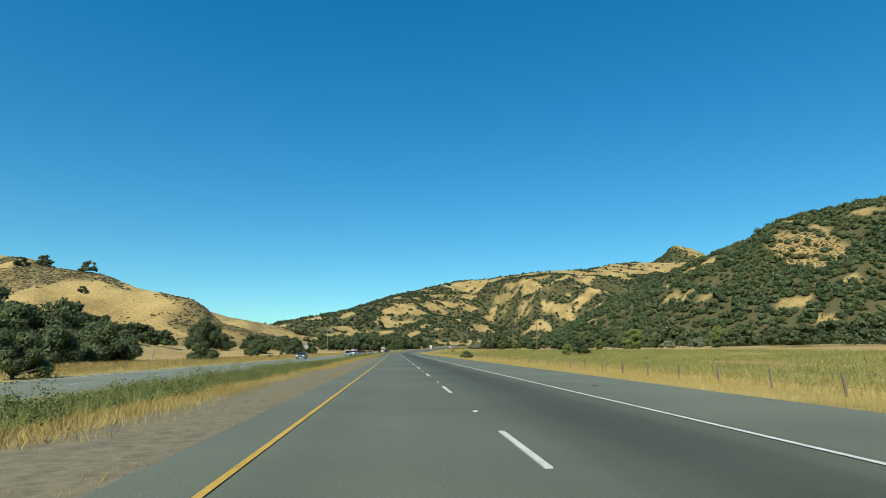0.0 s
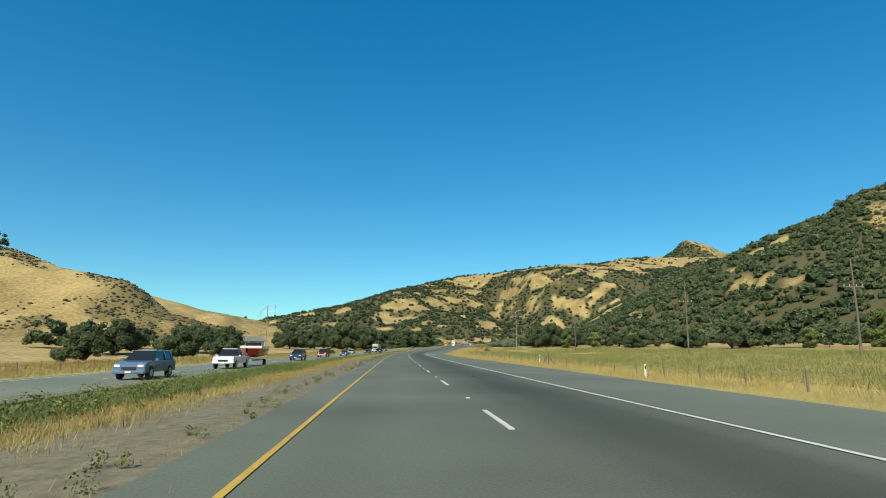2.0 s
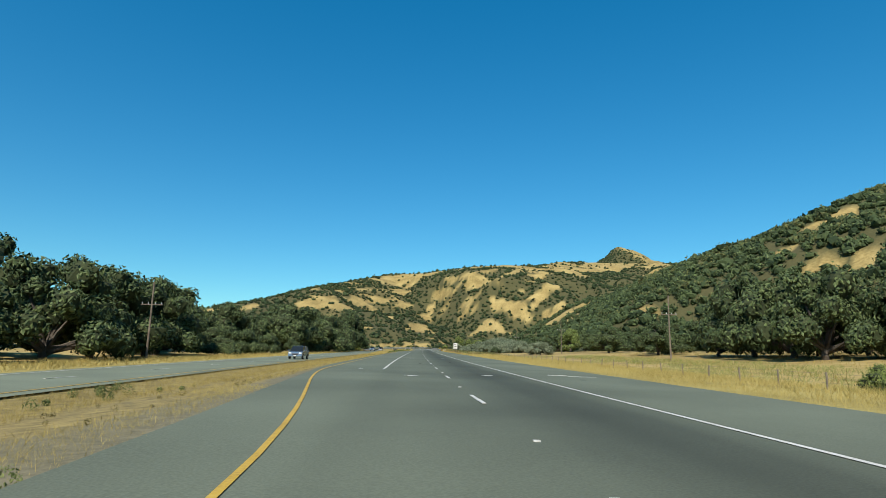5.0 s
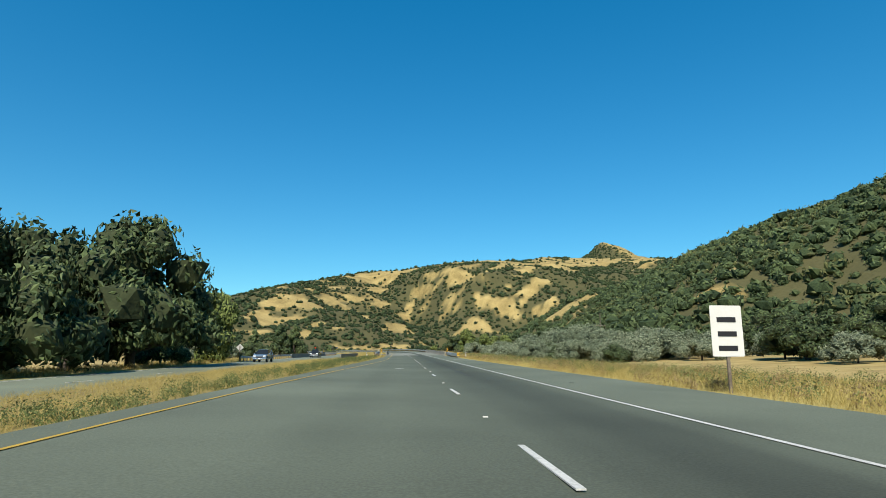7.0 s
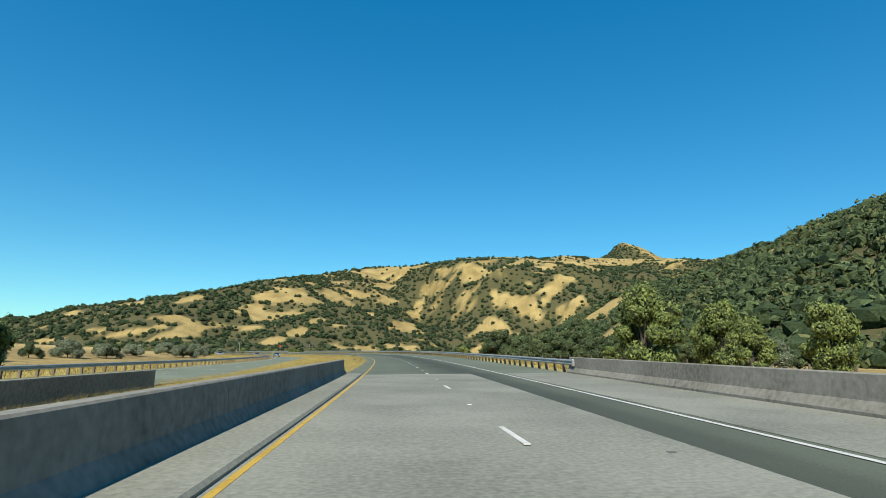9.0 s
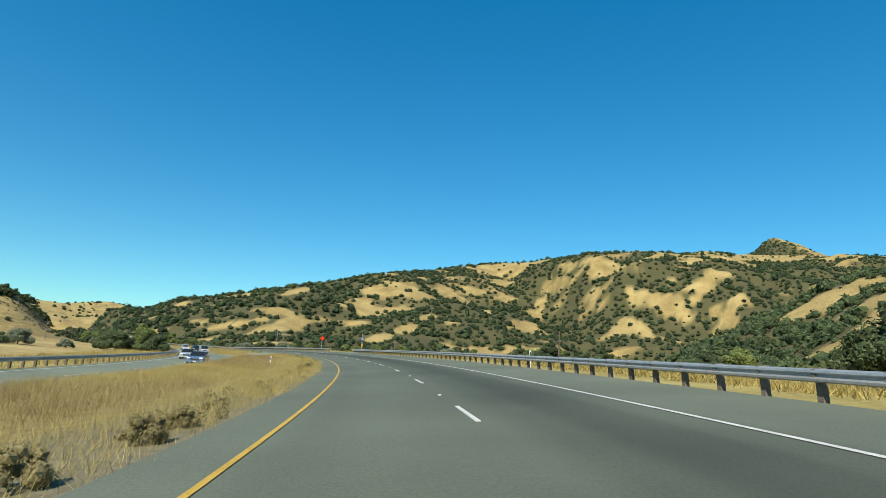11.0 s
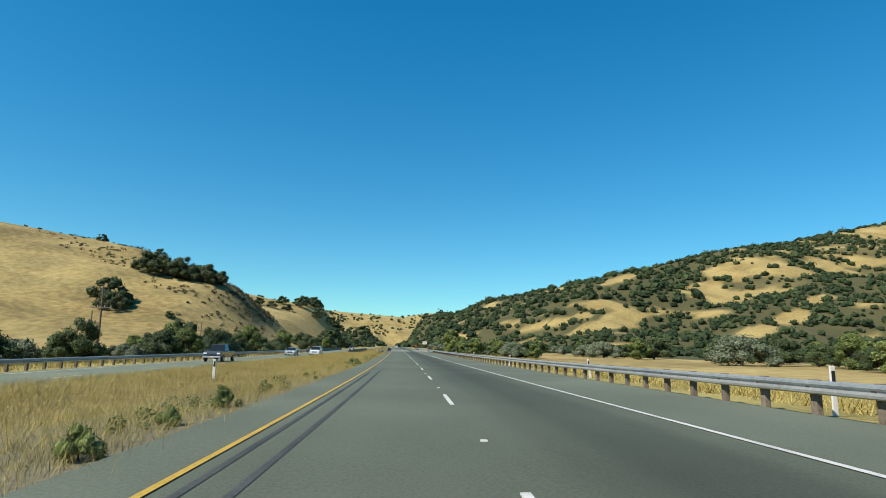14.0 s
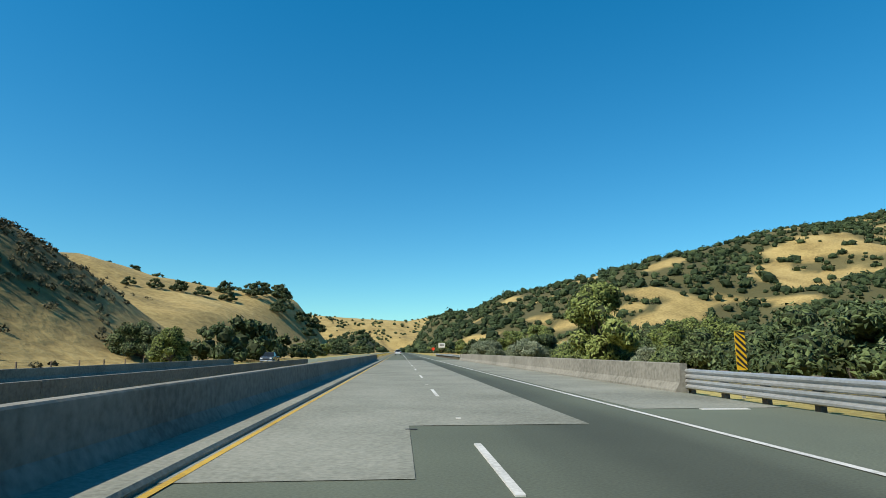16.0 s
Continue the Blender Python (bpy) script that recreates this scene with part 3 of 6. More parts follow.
def leafy_wood(name, x, y, z, r, per, leaf, label, seed):
    """Joined crowns: an uneven core in each, coloured darker for the shade within, under sprays of leaves."""
    g = np.random.default_rng(seed)
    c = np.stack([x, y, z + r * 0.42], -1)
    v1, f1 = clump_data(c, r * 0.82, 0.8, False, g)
    a = g.uniform(0, 6.283, len(x))
    side = c + np.stack([np.cos(a) * r * 0.55, np.sin(a) * r * 0.55, r * g.uniform(-0.1, 0.15, len(x))], -1)
    v2, f2 = leaf_cards(np.concatenate([c, side]), np.concatenate([r, r * 0.75]), per, 1.0, g, 0.8)
    # each spray as large as its crown asks
    mid = v2.reshape(-1, 4, 3).mean(1, keepdims=True)
    k = 0.30 * np.repeat(np.concatenate([r, r * 0.75]), per)[:, None, None]
    v2 = (mid + (v2.reshape(-1, 4, 3) - mid) * k).reshape(-1, 3)
    # cores in dark M_OAK below lighter leaves paint the shade inside the wood
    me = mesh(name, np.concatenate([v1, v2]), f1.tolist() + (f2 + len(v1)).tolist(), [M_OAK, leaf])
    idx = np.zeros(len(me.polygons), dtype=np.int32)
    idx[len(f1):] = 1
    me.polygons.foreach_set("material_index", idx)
    return tagged(part(name, me, None), label, "woods", kind="stuff")


M_FARLEAF = material("distant_oak_leaves", [(0.02, 0.034, 0.015), (0.04, 0.06, 0.024), (0.075, 0.10, 0.04)], 0.12, 2.5, 0.85, 0.0, vary=0.28, coarse=0.4, spec=0.15)
x, y, z = scatter(54000, -520, 760, 615, 1900, wooded, 1)
r = rng.uniform(1.3, 3.3, len(x)) * (1 + 0.5 * (rng.uniform(0, 1, len(x)) > 0.92)) * np.interp(y, [640, 900], [0.5, 1])
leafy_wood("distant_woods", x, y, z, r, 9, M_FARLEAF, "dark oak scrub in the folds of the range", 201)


def brown_slope(x, y):
    """The dry scrubby shoulder of the steep hill."""
    return smooth(1.25, 0.8, np.hypot((x - 216) / 19, (y - 339) / 27) + 0.8 * (fbm(x / 12, y / 12, 61, 3) - 0.5))


def oak_wood(x, y, z):
    n = fbm(x / 30, y / 30, 8, 4)
    foot = smooth(0.6, 2.0, z)
    return (smooth(0.16, 0.22, n) * glade(x, y) * 0.95 + 0.01) * foot * (1 - 0.9 * brown_slope(x, y))


M_OLIVE = material("olive_canopy", [(0.034, 0.042, 0.013), (0.066, 0.074, 0.023), (0.115, 0.12, 0.041)], 0.12, 2.5, 0.8, 0.0, vary=0.28, coarse=0.4)
x, y, z = scatter(25000, 60, 500, 230, 760, oak_wood, 2)
r = rng.uniform(1.0, 2.8, len(x)) * (1 + 0.4 * (rng.uniform(0, 1, len(x)) > 0.9))
olive = fbm(x / 13, y / 13, 71, 3) + rng.uniform(-0.09, 0.09, len(x)) > 0.60
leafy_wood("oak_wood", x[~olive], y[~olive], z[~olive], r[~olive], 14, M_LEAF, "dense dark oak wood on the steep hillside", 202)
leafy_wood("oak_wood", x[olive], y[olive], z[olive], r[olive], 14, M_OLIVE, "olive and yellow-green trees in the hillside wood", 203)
x, y, z = scatter(5200, 175, 260, 290, 385, lambda x, y, z: brown_slope(x, y) * 0.8, 12)
r = rng.uniform(0.25, 0.75, len(x))
clumps("slope_scrub", np.stack([x, y, z + r * 0.3], -1), r, M_SCRUB, "low brown scrub on the dry shoulder of the hill", "scrub", 0.7)


def bank_scrub(x, y, z):
    """The scrubby upper corner of the near hill, above the golden bank."""
    n = fbm(x / 7, y / 7, 24, 3) - 0.5
    upper = smooth(583, 590, y + 10 * n) * smooth(7.2, 9.2, z + 5 * n) * smooth(-158, -148, x)
    lower = 0.5 * smooth(570, 582, y + 12 * n) * smooth(3.0, 5.5, z + 4 * n) * smooth(0.42, 0.58, fbm(x / 4, y / 4, 26, 2))
    return np.maximum(upper, lower) * smooth(612, 600, y)


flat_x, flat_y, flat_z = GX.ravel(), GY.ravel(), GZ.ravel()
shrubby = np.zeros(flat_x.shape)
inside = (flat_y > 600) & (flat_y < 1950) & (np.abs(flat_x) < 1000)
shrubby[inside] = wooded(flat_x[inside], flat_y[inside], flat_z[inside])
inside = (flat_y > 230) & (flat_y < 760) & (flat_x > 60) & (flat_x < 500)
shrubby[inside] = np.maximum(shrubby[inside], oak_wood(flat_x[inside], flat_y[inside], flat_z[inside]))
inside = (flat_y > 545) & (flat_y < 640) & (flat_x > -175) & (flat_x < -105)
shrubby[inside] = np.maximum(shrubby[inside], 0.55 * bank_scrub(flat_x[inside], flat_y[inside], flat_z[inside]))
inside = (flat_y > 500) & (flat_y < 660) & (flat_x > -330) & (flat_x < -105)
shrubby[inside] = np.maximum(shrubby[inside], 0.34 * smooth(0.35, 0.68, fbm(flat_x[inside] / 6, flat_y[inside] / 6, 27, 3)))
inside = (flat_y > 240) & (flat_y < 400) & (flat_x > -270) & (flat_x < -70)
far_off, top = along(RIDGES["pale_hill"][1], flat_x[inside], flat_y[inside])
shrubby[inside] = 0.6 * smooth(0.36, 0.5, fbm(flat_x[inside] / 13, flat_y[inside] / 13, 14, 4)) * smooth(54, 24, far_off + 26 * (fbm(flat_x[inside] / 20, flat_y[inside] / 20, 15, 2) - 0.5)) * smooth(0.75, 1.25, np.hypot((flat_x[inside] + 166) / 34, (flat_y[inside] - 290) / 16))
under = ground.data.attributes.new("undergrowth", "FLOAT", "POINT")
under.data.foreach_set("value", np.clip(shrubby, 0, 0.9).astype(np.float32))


def pale_scrub(x, y, z):
    d, crest = along(RIDGES["pale_hill"][1], x, y)
    return smooth(0.36, 0.5, fbm(x / 13, y / 13, 14, 4)) * smooth(52, 22, d + 26 * (fbm(x / 20, y / 20, 15, 2) - 0.5)) * (z > 5) * 0.95 * smooth(0.75, 1.25, np.hypot((x + 166) / 34, (y - 290) / 16))


x, y, z = scatter(15000, -270, -70, 240, 385, pale_scrub, 3)
r = rng.uniform(0.3, 0.8, len(x))
clumps("hill_scrub", np.stack([x, y, z + r * 0.2], -1), r, M_SCRUB, "low brown scrub along the crest of the grassy hill", "scrub", 0.6)


def near_scrub(x, y, z):
    return bank_scrub(x, y, z) * 0.9 + smooth(0.66, 0.72, fbm(x / 10, y / 10, 25, 3)) * 0.10 * (z > 4)


x, y, z = scatter(14000, -230, -105, 545, 640, near_scrub, 4)
r = rng.uniform(0.2, 0.6, len(x))
scrub_v, scrub_f = leaf_cards(np.stack([x, y, z + r * 0.3], -1), r * 0.9, 22, 0.15, rng, 0.7)
tagged(part("hill_scrub", mesh("hill_scrub", scrub_v, scrub_f.tolist(), M_SCRUB), None), "low grey-brown scrub on the steep grassy bank", "scrub", kind="stuff")


def far_wood(x, y, z):
    return (smooth(0.52, 0.58, fbm(x / 45, y / 45, 15, 3)) * 0.5 + 0.08) * (z > 5)


x, y, z = scatter(2500, -1400, -820, 1450, 2150, far_wood, 7)
r = rng.uniform(2.0, 4.5, len(x))
clumps("far_woods", np.stack([x, y, z + r * 0.5], -1), r, M_OAK, "scattered oaks on far pale hills", "woods")


# ---- trees ----
def limb(bm, a, b, r0, r1, sides=7):
    """A tapered round limb from a to b."""
    a, b = Vector(a), Vector(b)
    q = (b - a).to_track_quat("Z", "Y")
    rings = []
    for p, r in ((a, r0), (a.lerp(b, 0.5) + Vector((rng.normal(0, r0 * 0.5), rng.normal(0, r0 * 0.5), 0)), (r0 + r1) / 2), (b, r1)):
        rings.append([bm.verts.new(p + q @ Vector((r * math.cos(6.283 * i / sides), r * math.sin(6.283 * i / sides), 0))) for i in range(sides)])
    for u, v in zip(rings, rings[1:]):
        for i in range(sides):
            bm.faces.new((u[i], u[(i + 1) % sides], v[(i + 1) % sides], v[i]))
    bm.faces.new(rings[-1])


def tree(name, label, category, shape, leaf, seed, wide=1.0, trunk=0.3, per=150, size=0.035, blobs=14, inner=None):
    """A tree of unit height: trunk with limbs, and a crown of leaf sprays over uneven inner clumps, by default coloured
    as if in shade. shape: round, bush, cone or tall.
    """
    g = np.random.default_rng(seed)
    root = tagged(new(name), label, category)
    cs, rs = [], []
    for i in range(blobs):
        a = g.uniform(0, 6.283)
        if shape == "round":
            k = math.sqrt((i + 0.5) / blobs)
            h = trunk + 0.14 + (1 - k ** 3) * (0.86 - trunk - 0.14) * g.uniform(0.0, 1.0) ** 0.7
            cs.append((math.cos(a) * 0.44 * wide * k, math.sin(a) * 0.44 * wide * k, h))
            rs.append(g.uniform(0.11, 0.19))
        elif shape == "cone":
            h = 0.14 + 0.82 * i / blobs
            k = (1 - h) * 0.26 * wide
            cs.append((math.cos(a) * k, math.sin(a) * k, h))
            rs.append(0.05 + 0.11 * (1 - h) * g.uniform(0.8, 1.3))
        elif shape == "tall":
            h = trunk + (0.93 - trunk) * g.uniform(0, 1) ** 0.8
            k = 0.27 * wide * math.sin(math.pi * min(0.95, 0.25 + 0.7 * (h - trunk) / (1 - trunk))) * g.uniform(0.3, 1)
            cs.append((math.cos(a) * k, math.sin(a) * k, h - 0.05))
            rs.append(g.uniform(0.09, 0.16))
        else:
            k = math.sqrt(g.uniform(0, 1))
            h = 0.16 + (1 - k * k) * 0.62 * g.uniform(0.3, 1.0)
            cs.append((math.cos(a) * 0.55 * wide * k, math.sin(a) * 0.55 * wide * k, h))
            rs.append(g.uniform(0.15, 0.26))
    cs, rs = np.array(cs), np.array(rs)
    bm = bmesh.new()
    top = trunk + 0.12
    limb(bm, (0, 0, -0.03), (g.normal(0, 0.02), g.normal(0, 0.02), top), 0.045 if shape != "bush" else 0.02, 0.028, 9)
    for c in (cs[:: 2 if shape != "cone" else 4] if shape != "bush" else ()):
        limb(bm, (0, 0, top * g.uniform(0.55, 1.0)), tuple(c * [0.9, 0.9, 0.97]), 0.02, 0.006, 5)
    part("trunk", bm, M_BARK, root)
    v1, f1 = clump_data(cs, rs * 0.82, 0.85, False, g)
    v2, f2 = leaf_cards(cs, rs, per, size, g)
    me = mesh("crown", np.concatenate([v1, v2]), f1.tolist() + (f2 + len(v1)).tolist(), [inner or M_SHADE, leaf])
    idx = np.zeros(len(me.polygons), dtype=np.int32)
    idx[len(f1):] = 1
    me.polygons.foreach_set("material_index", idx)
    part("crown", me, None, root)
    return root


PROTO = {
    "oak": [tree("oak_tree", "broad dark-green oak tree in dry grass", "tree", "round", M_LEAF, 10 + i, 1.3, 0.03, 200, 0.022, 32) for i in range(3)],
    "field_oak": [tree("oak_tree", "lone spreading oak tree with a bare trunk in a dry field", "tree", "round", M_LEAF, 15, 1.1, 0.2, 220, 0.02, 34)],
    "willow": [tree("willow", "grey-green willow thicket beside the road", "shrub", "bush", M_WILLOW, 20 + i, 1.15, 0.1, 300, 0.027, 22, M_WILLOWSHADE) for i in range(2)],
    "bush": [tree("bush", "dense olive-green roadside bush", "bush", "bush", M_LEAF, 30 + i, 1.05, 0.1, 260, 0.03, 16) for i in range(2)],
    "green": [tree("green_tree", "leafy fresh-green tree beside the road", "tree", "tall", M_GREEN, 40 + i, 1.4, 0.10, 230, 0.024, 34) for i in range(2)],
    "cone": [tree("conifer", "tall tapering dark-green tree", "tree", "cone", M_LEAF, 50 + i, 1.25, 0.1, 150, 0.030, 26) for i in range(2)],
    "weed": [tree("weed_bush", "leafy green weed bush at the edge of the road", "weeds", "bush", M_WEED, 70 + i, 1.0, 0.05, 190, 0.024, 24, M_GREEN) for i in range(2)],
    "dry_weed": [tree("weed_bush", "dry brown weed bush at the edge of the road", "weeds", "bush", M_DRYWEED, 80 + i, 1.2, 0.05, 190, 0.022, 24, M_DRYWEED) for i in range(2)],
    "bright": [tree("bush", "bright green leafy roadside bush", "bush", "bush", M_GREEN, 60 + i, 1.0, 0.1, 260, 0.03, 16) for i in range(2)],
}
FAR_OAK = tree("oak_grove", "distant oaks standing close together on dry hills", "woods", "round", M_LEAF, 90, 1.3, 0.03, 34, 0.05, 30)
FAR_PLACES = []
USED = set()
tree_rng = np.random.default_rng(77)


def plant(kind, x, y, top, wide=1.0, which=None, sink=0.0):
    """Stand a tree of that height on the ground."""
    out = road_place([x], [y])[1][0]
    if kind == "oak" and (abs(out) > 46 or y > 600):
        FAR_PLACES.append((x, y, float(z_at(x, y)) - 0.03 * top, top * wide, top))
        return None
    p = PROTO[kind][int(tree_rng.integers(len(PROTO[kind]))) if which is None else which]
    s, l = road_place([x], [y])
    s, l = float(s[0]), float(l[0])
    if -15.0 < l < 10.0:
        z = at(s, l, float(lay(s, l)))[2] if -12.5 < l < 8.5 else max(float(z_at(x, y)), at(s, l, float(lay(s, l)))[2])
    else:
        z = float(z_at(x, y))
    m = pose(x, y, z - 0.03 * top - sink, 0, 0, tree_rng.uniform(0, 360)) @ Matrix.Diagonal((top * wide, top * wide, top, 1))
    if p.name in USED:
        return copy_thing(p, m @ Matrix.Diagonal((1 / p.scale[0], 1 / p.scale[1], 1 / p.scale[2], 1)))
    USED.add(p.name)
    p.matrix_basis = m
    return p


def plant_at(kind, s, l, top, wide=1.0, which=None):
    x, y, _ = at(s, l)
    return plant(kind, float(x), float(y), top, wide, which)


# the left-hand fields, from the start onward
plant_at("oak", 19, -12.4, 1.7, 1.0)


def beyond(kind, s0, k, s, l, top, wide=1.0, which=None):
    """Plant k times as far out from the place s0 on the road, and as much taller."""
    plant_at(kind, s0 + (s - s0) * k, -0.78 + (l + 0.78) * k, top * k, wide, which)


for x, y, h in [(-34, 48, 6.2), (-38, 59, 6.6), (-44, 52, 7.0), (-30, 40, 4.6), (-48, 66, 7.5), (-56, 74, 8.0), (-40, 70, 6.0), (-52, 58, 7.5), (-64, 88, 7.0), (-72, 84, 8),
                (-23.3, 57.6, 2.75), (-61, 128, 4.5), (-66, 134, 4.2), (-72, 150, 5), (-58, 152, 4.6), (-52, 160, 4.8), (-44, 166, 4.4), (-62, 168, 5), (-50, 176, 5), (-70, 120, 5), (-78, 132, 5.5), (-34, 150, 3.4), (-84, 112, 6), (-66, 108, 5), (-56, 96, 4.6), (-42, 44, 6.4), (-36, 38, 5.6), (-50, 50, 7.6), (-46, 60, 7.4), (-58, 64, 8.2), (-66, 76, 8.4), (-33, 56, 5.4), (-47, 84, 5.6), (-54, 92, 6.0), (-42, 134, 4.6), (-46, 146, 4.8), (-40, 156, 4.6), (-36, 140, 4.0)]:
    plant("oak", x, y, h)
for x, y, h in [(-65, 126, 5.0), (-62.5, 116, 4.6), (-68, 104, 7.0), (-73, 113, 7.2), (-76, 98, 8.0), (-71, 134, 4.4)]:
    plant("oak", x, y, h)
plant("oak", -196, 318, 8, 0.9)
plant("oak", -182, 292, 4.0)
plant("oak", -103, 268, 5.2)
plant("oak", -232, 334, 7)
plant("oak", -240, 326, 6)
plant_at("field_oak", 105.9, -33.9, 8.3, 0.78)
plant_at("bush", 77.8, -16.6, 1.2)
plant_at("bush", 79.8, -16.0, 0.95)
# the grove round the farmhouse
for x, y, h in [(-48, 190, 4.6), (-52, 194, 5.0), (-58, 200, 5.5), (-38.5, 200, 4.8), (-35, 208, 5.0), (-40, 216, 5), (-45, 228, 6), (-39, 237, 8.0), (-34, 243, 8.5), (-30, 252, 8),
                (-27, 240, 6.0), (-24, 262, 7), (-18, 262, 7), (-16, 270, 6.5), (-50, 240, 7), (-60, 222, 6), (-66, 210, 6), (-72, 236, 6), (-21, 290, 7), (-30, 300, 8), (-14, 310, 5), (-40, 320, 7)]:
    plant("oak", x, y, h)
plant_at("bush", 168, -14, 1.2)
# large trees by the farm road
for s, l, h, w in [(206, -17, 5.6, 1.0), (211, -15, 5.0, 0.9), (216, -16, 5.0, 0.95), (220.5, -15.5, 5.0, 0.9), (225, -17, 5.2, 0.9), (214, -20, 6, 1), (246, -15, 5.4, 0.9), (252, -13.5, 5.5, 0.8), (257, -12.5, 5.3, 0.8), (263, -11.5, 5.0, 0.8), (240, -18, 5.0, 0.9)]:
    beyond("oak", 187.5, 1.25, s, l, h, w)
for s, l, h in [(231, -13.5, 2.3), (236, -13, 2.0), (226, -12.5, 1.0), (242, -12, 1.6), (249, -11.5, 1.7), (233, -16, 2.6)]:
    beyond("bush", 187.5, 1.25, s, l, h)
plant_at("oak", 291.5, -13.6, 8.2, 0.75)
beyond("oak", 277, 1.32, 285.5, -11.5, 6.6, 0.8)
plant_at("green", 300.5, -12.6, 4.9, 0.8)
for s, l, h in [(279, -10.5, 2.4), (292, -11, 1.8), (300, -12.5, 1.3), (306, -13, 1.3), (312, -13.5, 1.3), (318, -14, 1.5), (324, -15, 1.6), (330, -15.5, 1.5), (336, -17, 1.8)]:
    beyond("bush" if h > 1.4 else "willow", 277, 1.32, s, l, h)
beyond("cone", 300, 1.15, 350, -16.6, 4.6, 1.0, 0)
beyond("cone", 300, 1.15, 352, -15.0, 4.7, 1.0, 1)
beyond("cone", 300, 1.15, 352, -20.5, 3.7, 1.0, 0)
plant_at("green", 363, -18, 3.8)
for s in range(336, 480, 5):
    plant_at("willow" if (s // 5) % 3 else "bush", s + tree_rng.uniform(-2, 2), -19 - tree_rng.uniform(0, 5), tree_rng.uniform(1.0, 2.0))
# thicket behind the left-hand rail, before the second bridge
for k in range(66):
    u = tree_rng.uniform(0, 1)
    s = 482 + k * 1.8 + tree_rng.uniform(-1, 1)
    low = float(np.interp(s, [503, 509, 530, 534, 540, 545, 562, 570], [1, 0.45, 0.45, 0.9, 0.9, 0.6, 0.65, 1]))
    kind = "bush" if u < 0.5 else "oak" if u < 0.6 else "willow" if u < 0.8 else "green"
    plant_at(kind, s, -13.4 - tree_rng.uniform(0, 5.0), low * tree_rng.uniform(1.4, 3.0) * (1.2 if u > 0.85 else 1), 1.1)
for s, l, h in [(537.5, -15.5, 3.2), (540.5, -14.6, 2.9), (543, -16, 2.6), (552, -15, 2.2), (561, -15, 2.5), (567, -16, 3.0), (573, -15.5, 3.0)]:
    plant_at("green" if h == 2.9 else "oak", s, l, h, 0.85)
plant_at("bush", 613, -13.8, 3.0, 0.9)
plant_at("green", 635, -13.6, 2.5, 1.1)
for s, l, h in [(634, -12, 2.4), (645, -12, 3.5), (652, -11.5, 4.4), (660, -12, 4.0), (668, -14, 4.5), (640, -16, 3.2), (676, -12, 3.4)]:
    plant_at("oak", s + 6, l - 4, h * 1.2, 0.95)
# oaks clustered on the next hill
for x, y, h in [(-232, 652, 2.6), (-229, 657, 3.0), (-226, 662, 3.2), (-224, 666, 2.4), (-221, 670, 3.6), (-219, 675, 3.2), (-217, 680, 3.0), (-200, 640, 2.2), (-199, 645, 2.6), (-198, 650, 3.0), (-197, 655, 2.8), (-196, 661, 3.0),
                (-206, 668, 3.6), (-203, 674, 4.2), (-207, 680, 4.4), (-200, 682, 4.2), (-208, 688, 4.6), (-202, 690, 4.0), (-213, 692, 4.4), (-206, 698, 4.0), (-212, 704, 4.0), (-204, 708, 3.6), (-216, 712, 3.6), (-196, 676, 3.4), (-195, 686, 3.2), (-218, 722, 3.4), (-210, 718, 3.4), (-224, 734, 3.0), (-214, 732, 3.0)]:
    plant("oak", x, y, h, 1.1)
# oaks on the near left hill
for x, y, h in [(-131, 563, 5.0), (-127.5, 562, 3.8), (-142, 579, 4.8), (-140, 582, 4.9), (-137.5, 584, 4.6), (-144.5, 577, 4.6), (-135.5, 586, 3.6), (-119, 566, 1.2), (-162, 590, 2.0), (-178, 585, 2.0), (-150, 592, 2.2),
                (-110, 574, 1.2), (-116, 580, 1.0)]:
    plant("oak", x, y, h, 1.05)
# the right-hand field and the tree belt at the hill's foot
plant_at("bush", 54.5, 5.9, 0.85, 1.1)
plant_at("oak", 67, 20.7, 2.0)
plant_at("green", 66, 19, 1.5)
for s in range(-10, 330, 5):
    l = np.interp(s, [0, 60, 120, 170, 200, 260, 330], [75, 66, 56, 40, 30, 26, 24]) + tree_rng.uniform(-4, 10)
    h = tree_rng.uniform(2.6, 5.0) * (1.0 if s < 200 else 0.85)
    u = tree_rng.uniform(0, 1)
    plant_at("oak" if u < 0.72 else "green" if u < 0.85 else "willow", s + tree_rng.uniform(-2, 2), float(l), h if u < 0.85 else h * 0.6, 1.1)
    if s % 10 == 0:
        plant_at("oak", s + tree_rng.uniform(-3, 3), float(l) + 9, h * 1.25, 1.1)
for s, l, h in [(225, 24, 7.4), (231, 25, 7.2), (221, 23.5, 6.4), (228, 28, 8), (218, 27, 6.5), (236, 25, 5.5)]:
    plant_at("oak", s, l, h, 0.8)
plant_at("bright", 202, 11.5, 1.0)
for s, l, h in [(324, 14, 3.6), (317, 15.5, 3.4), (320, 18, 4.2), (312, 17, 3.2), (309, 20, 3.2), (304, 15, 2.0), (328, 17, 4.0), (300, 19, 2.0), (296, 22, 2.4), (333, 20, 4.0), (338, 22, 4.6), (306, 24, 2.8), (288, 20, 1.8), (280, 18, 2.2), (272, 17, 2.4)]:
    plant_at("willow", s, l, h, 1.15)
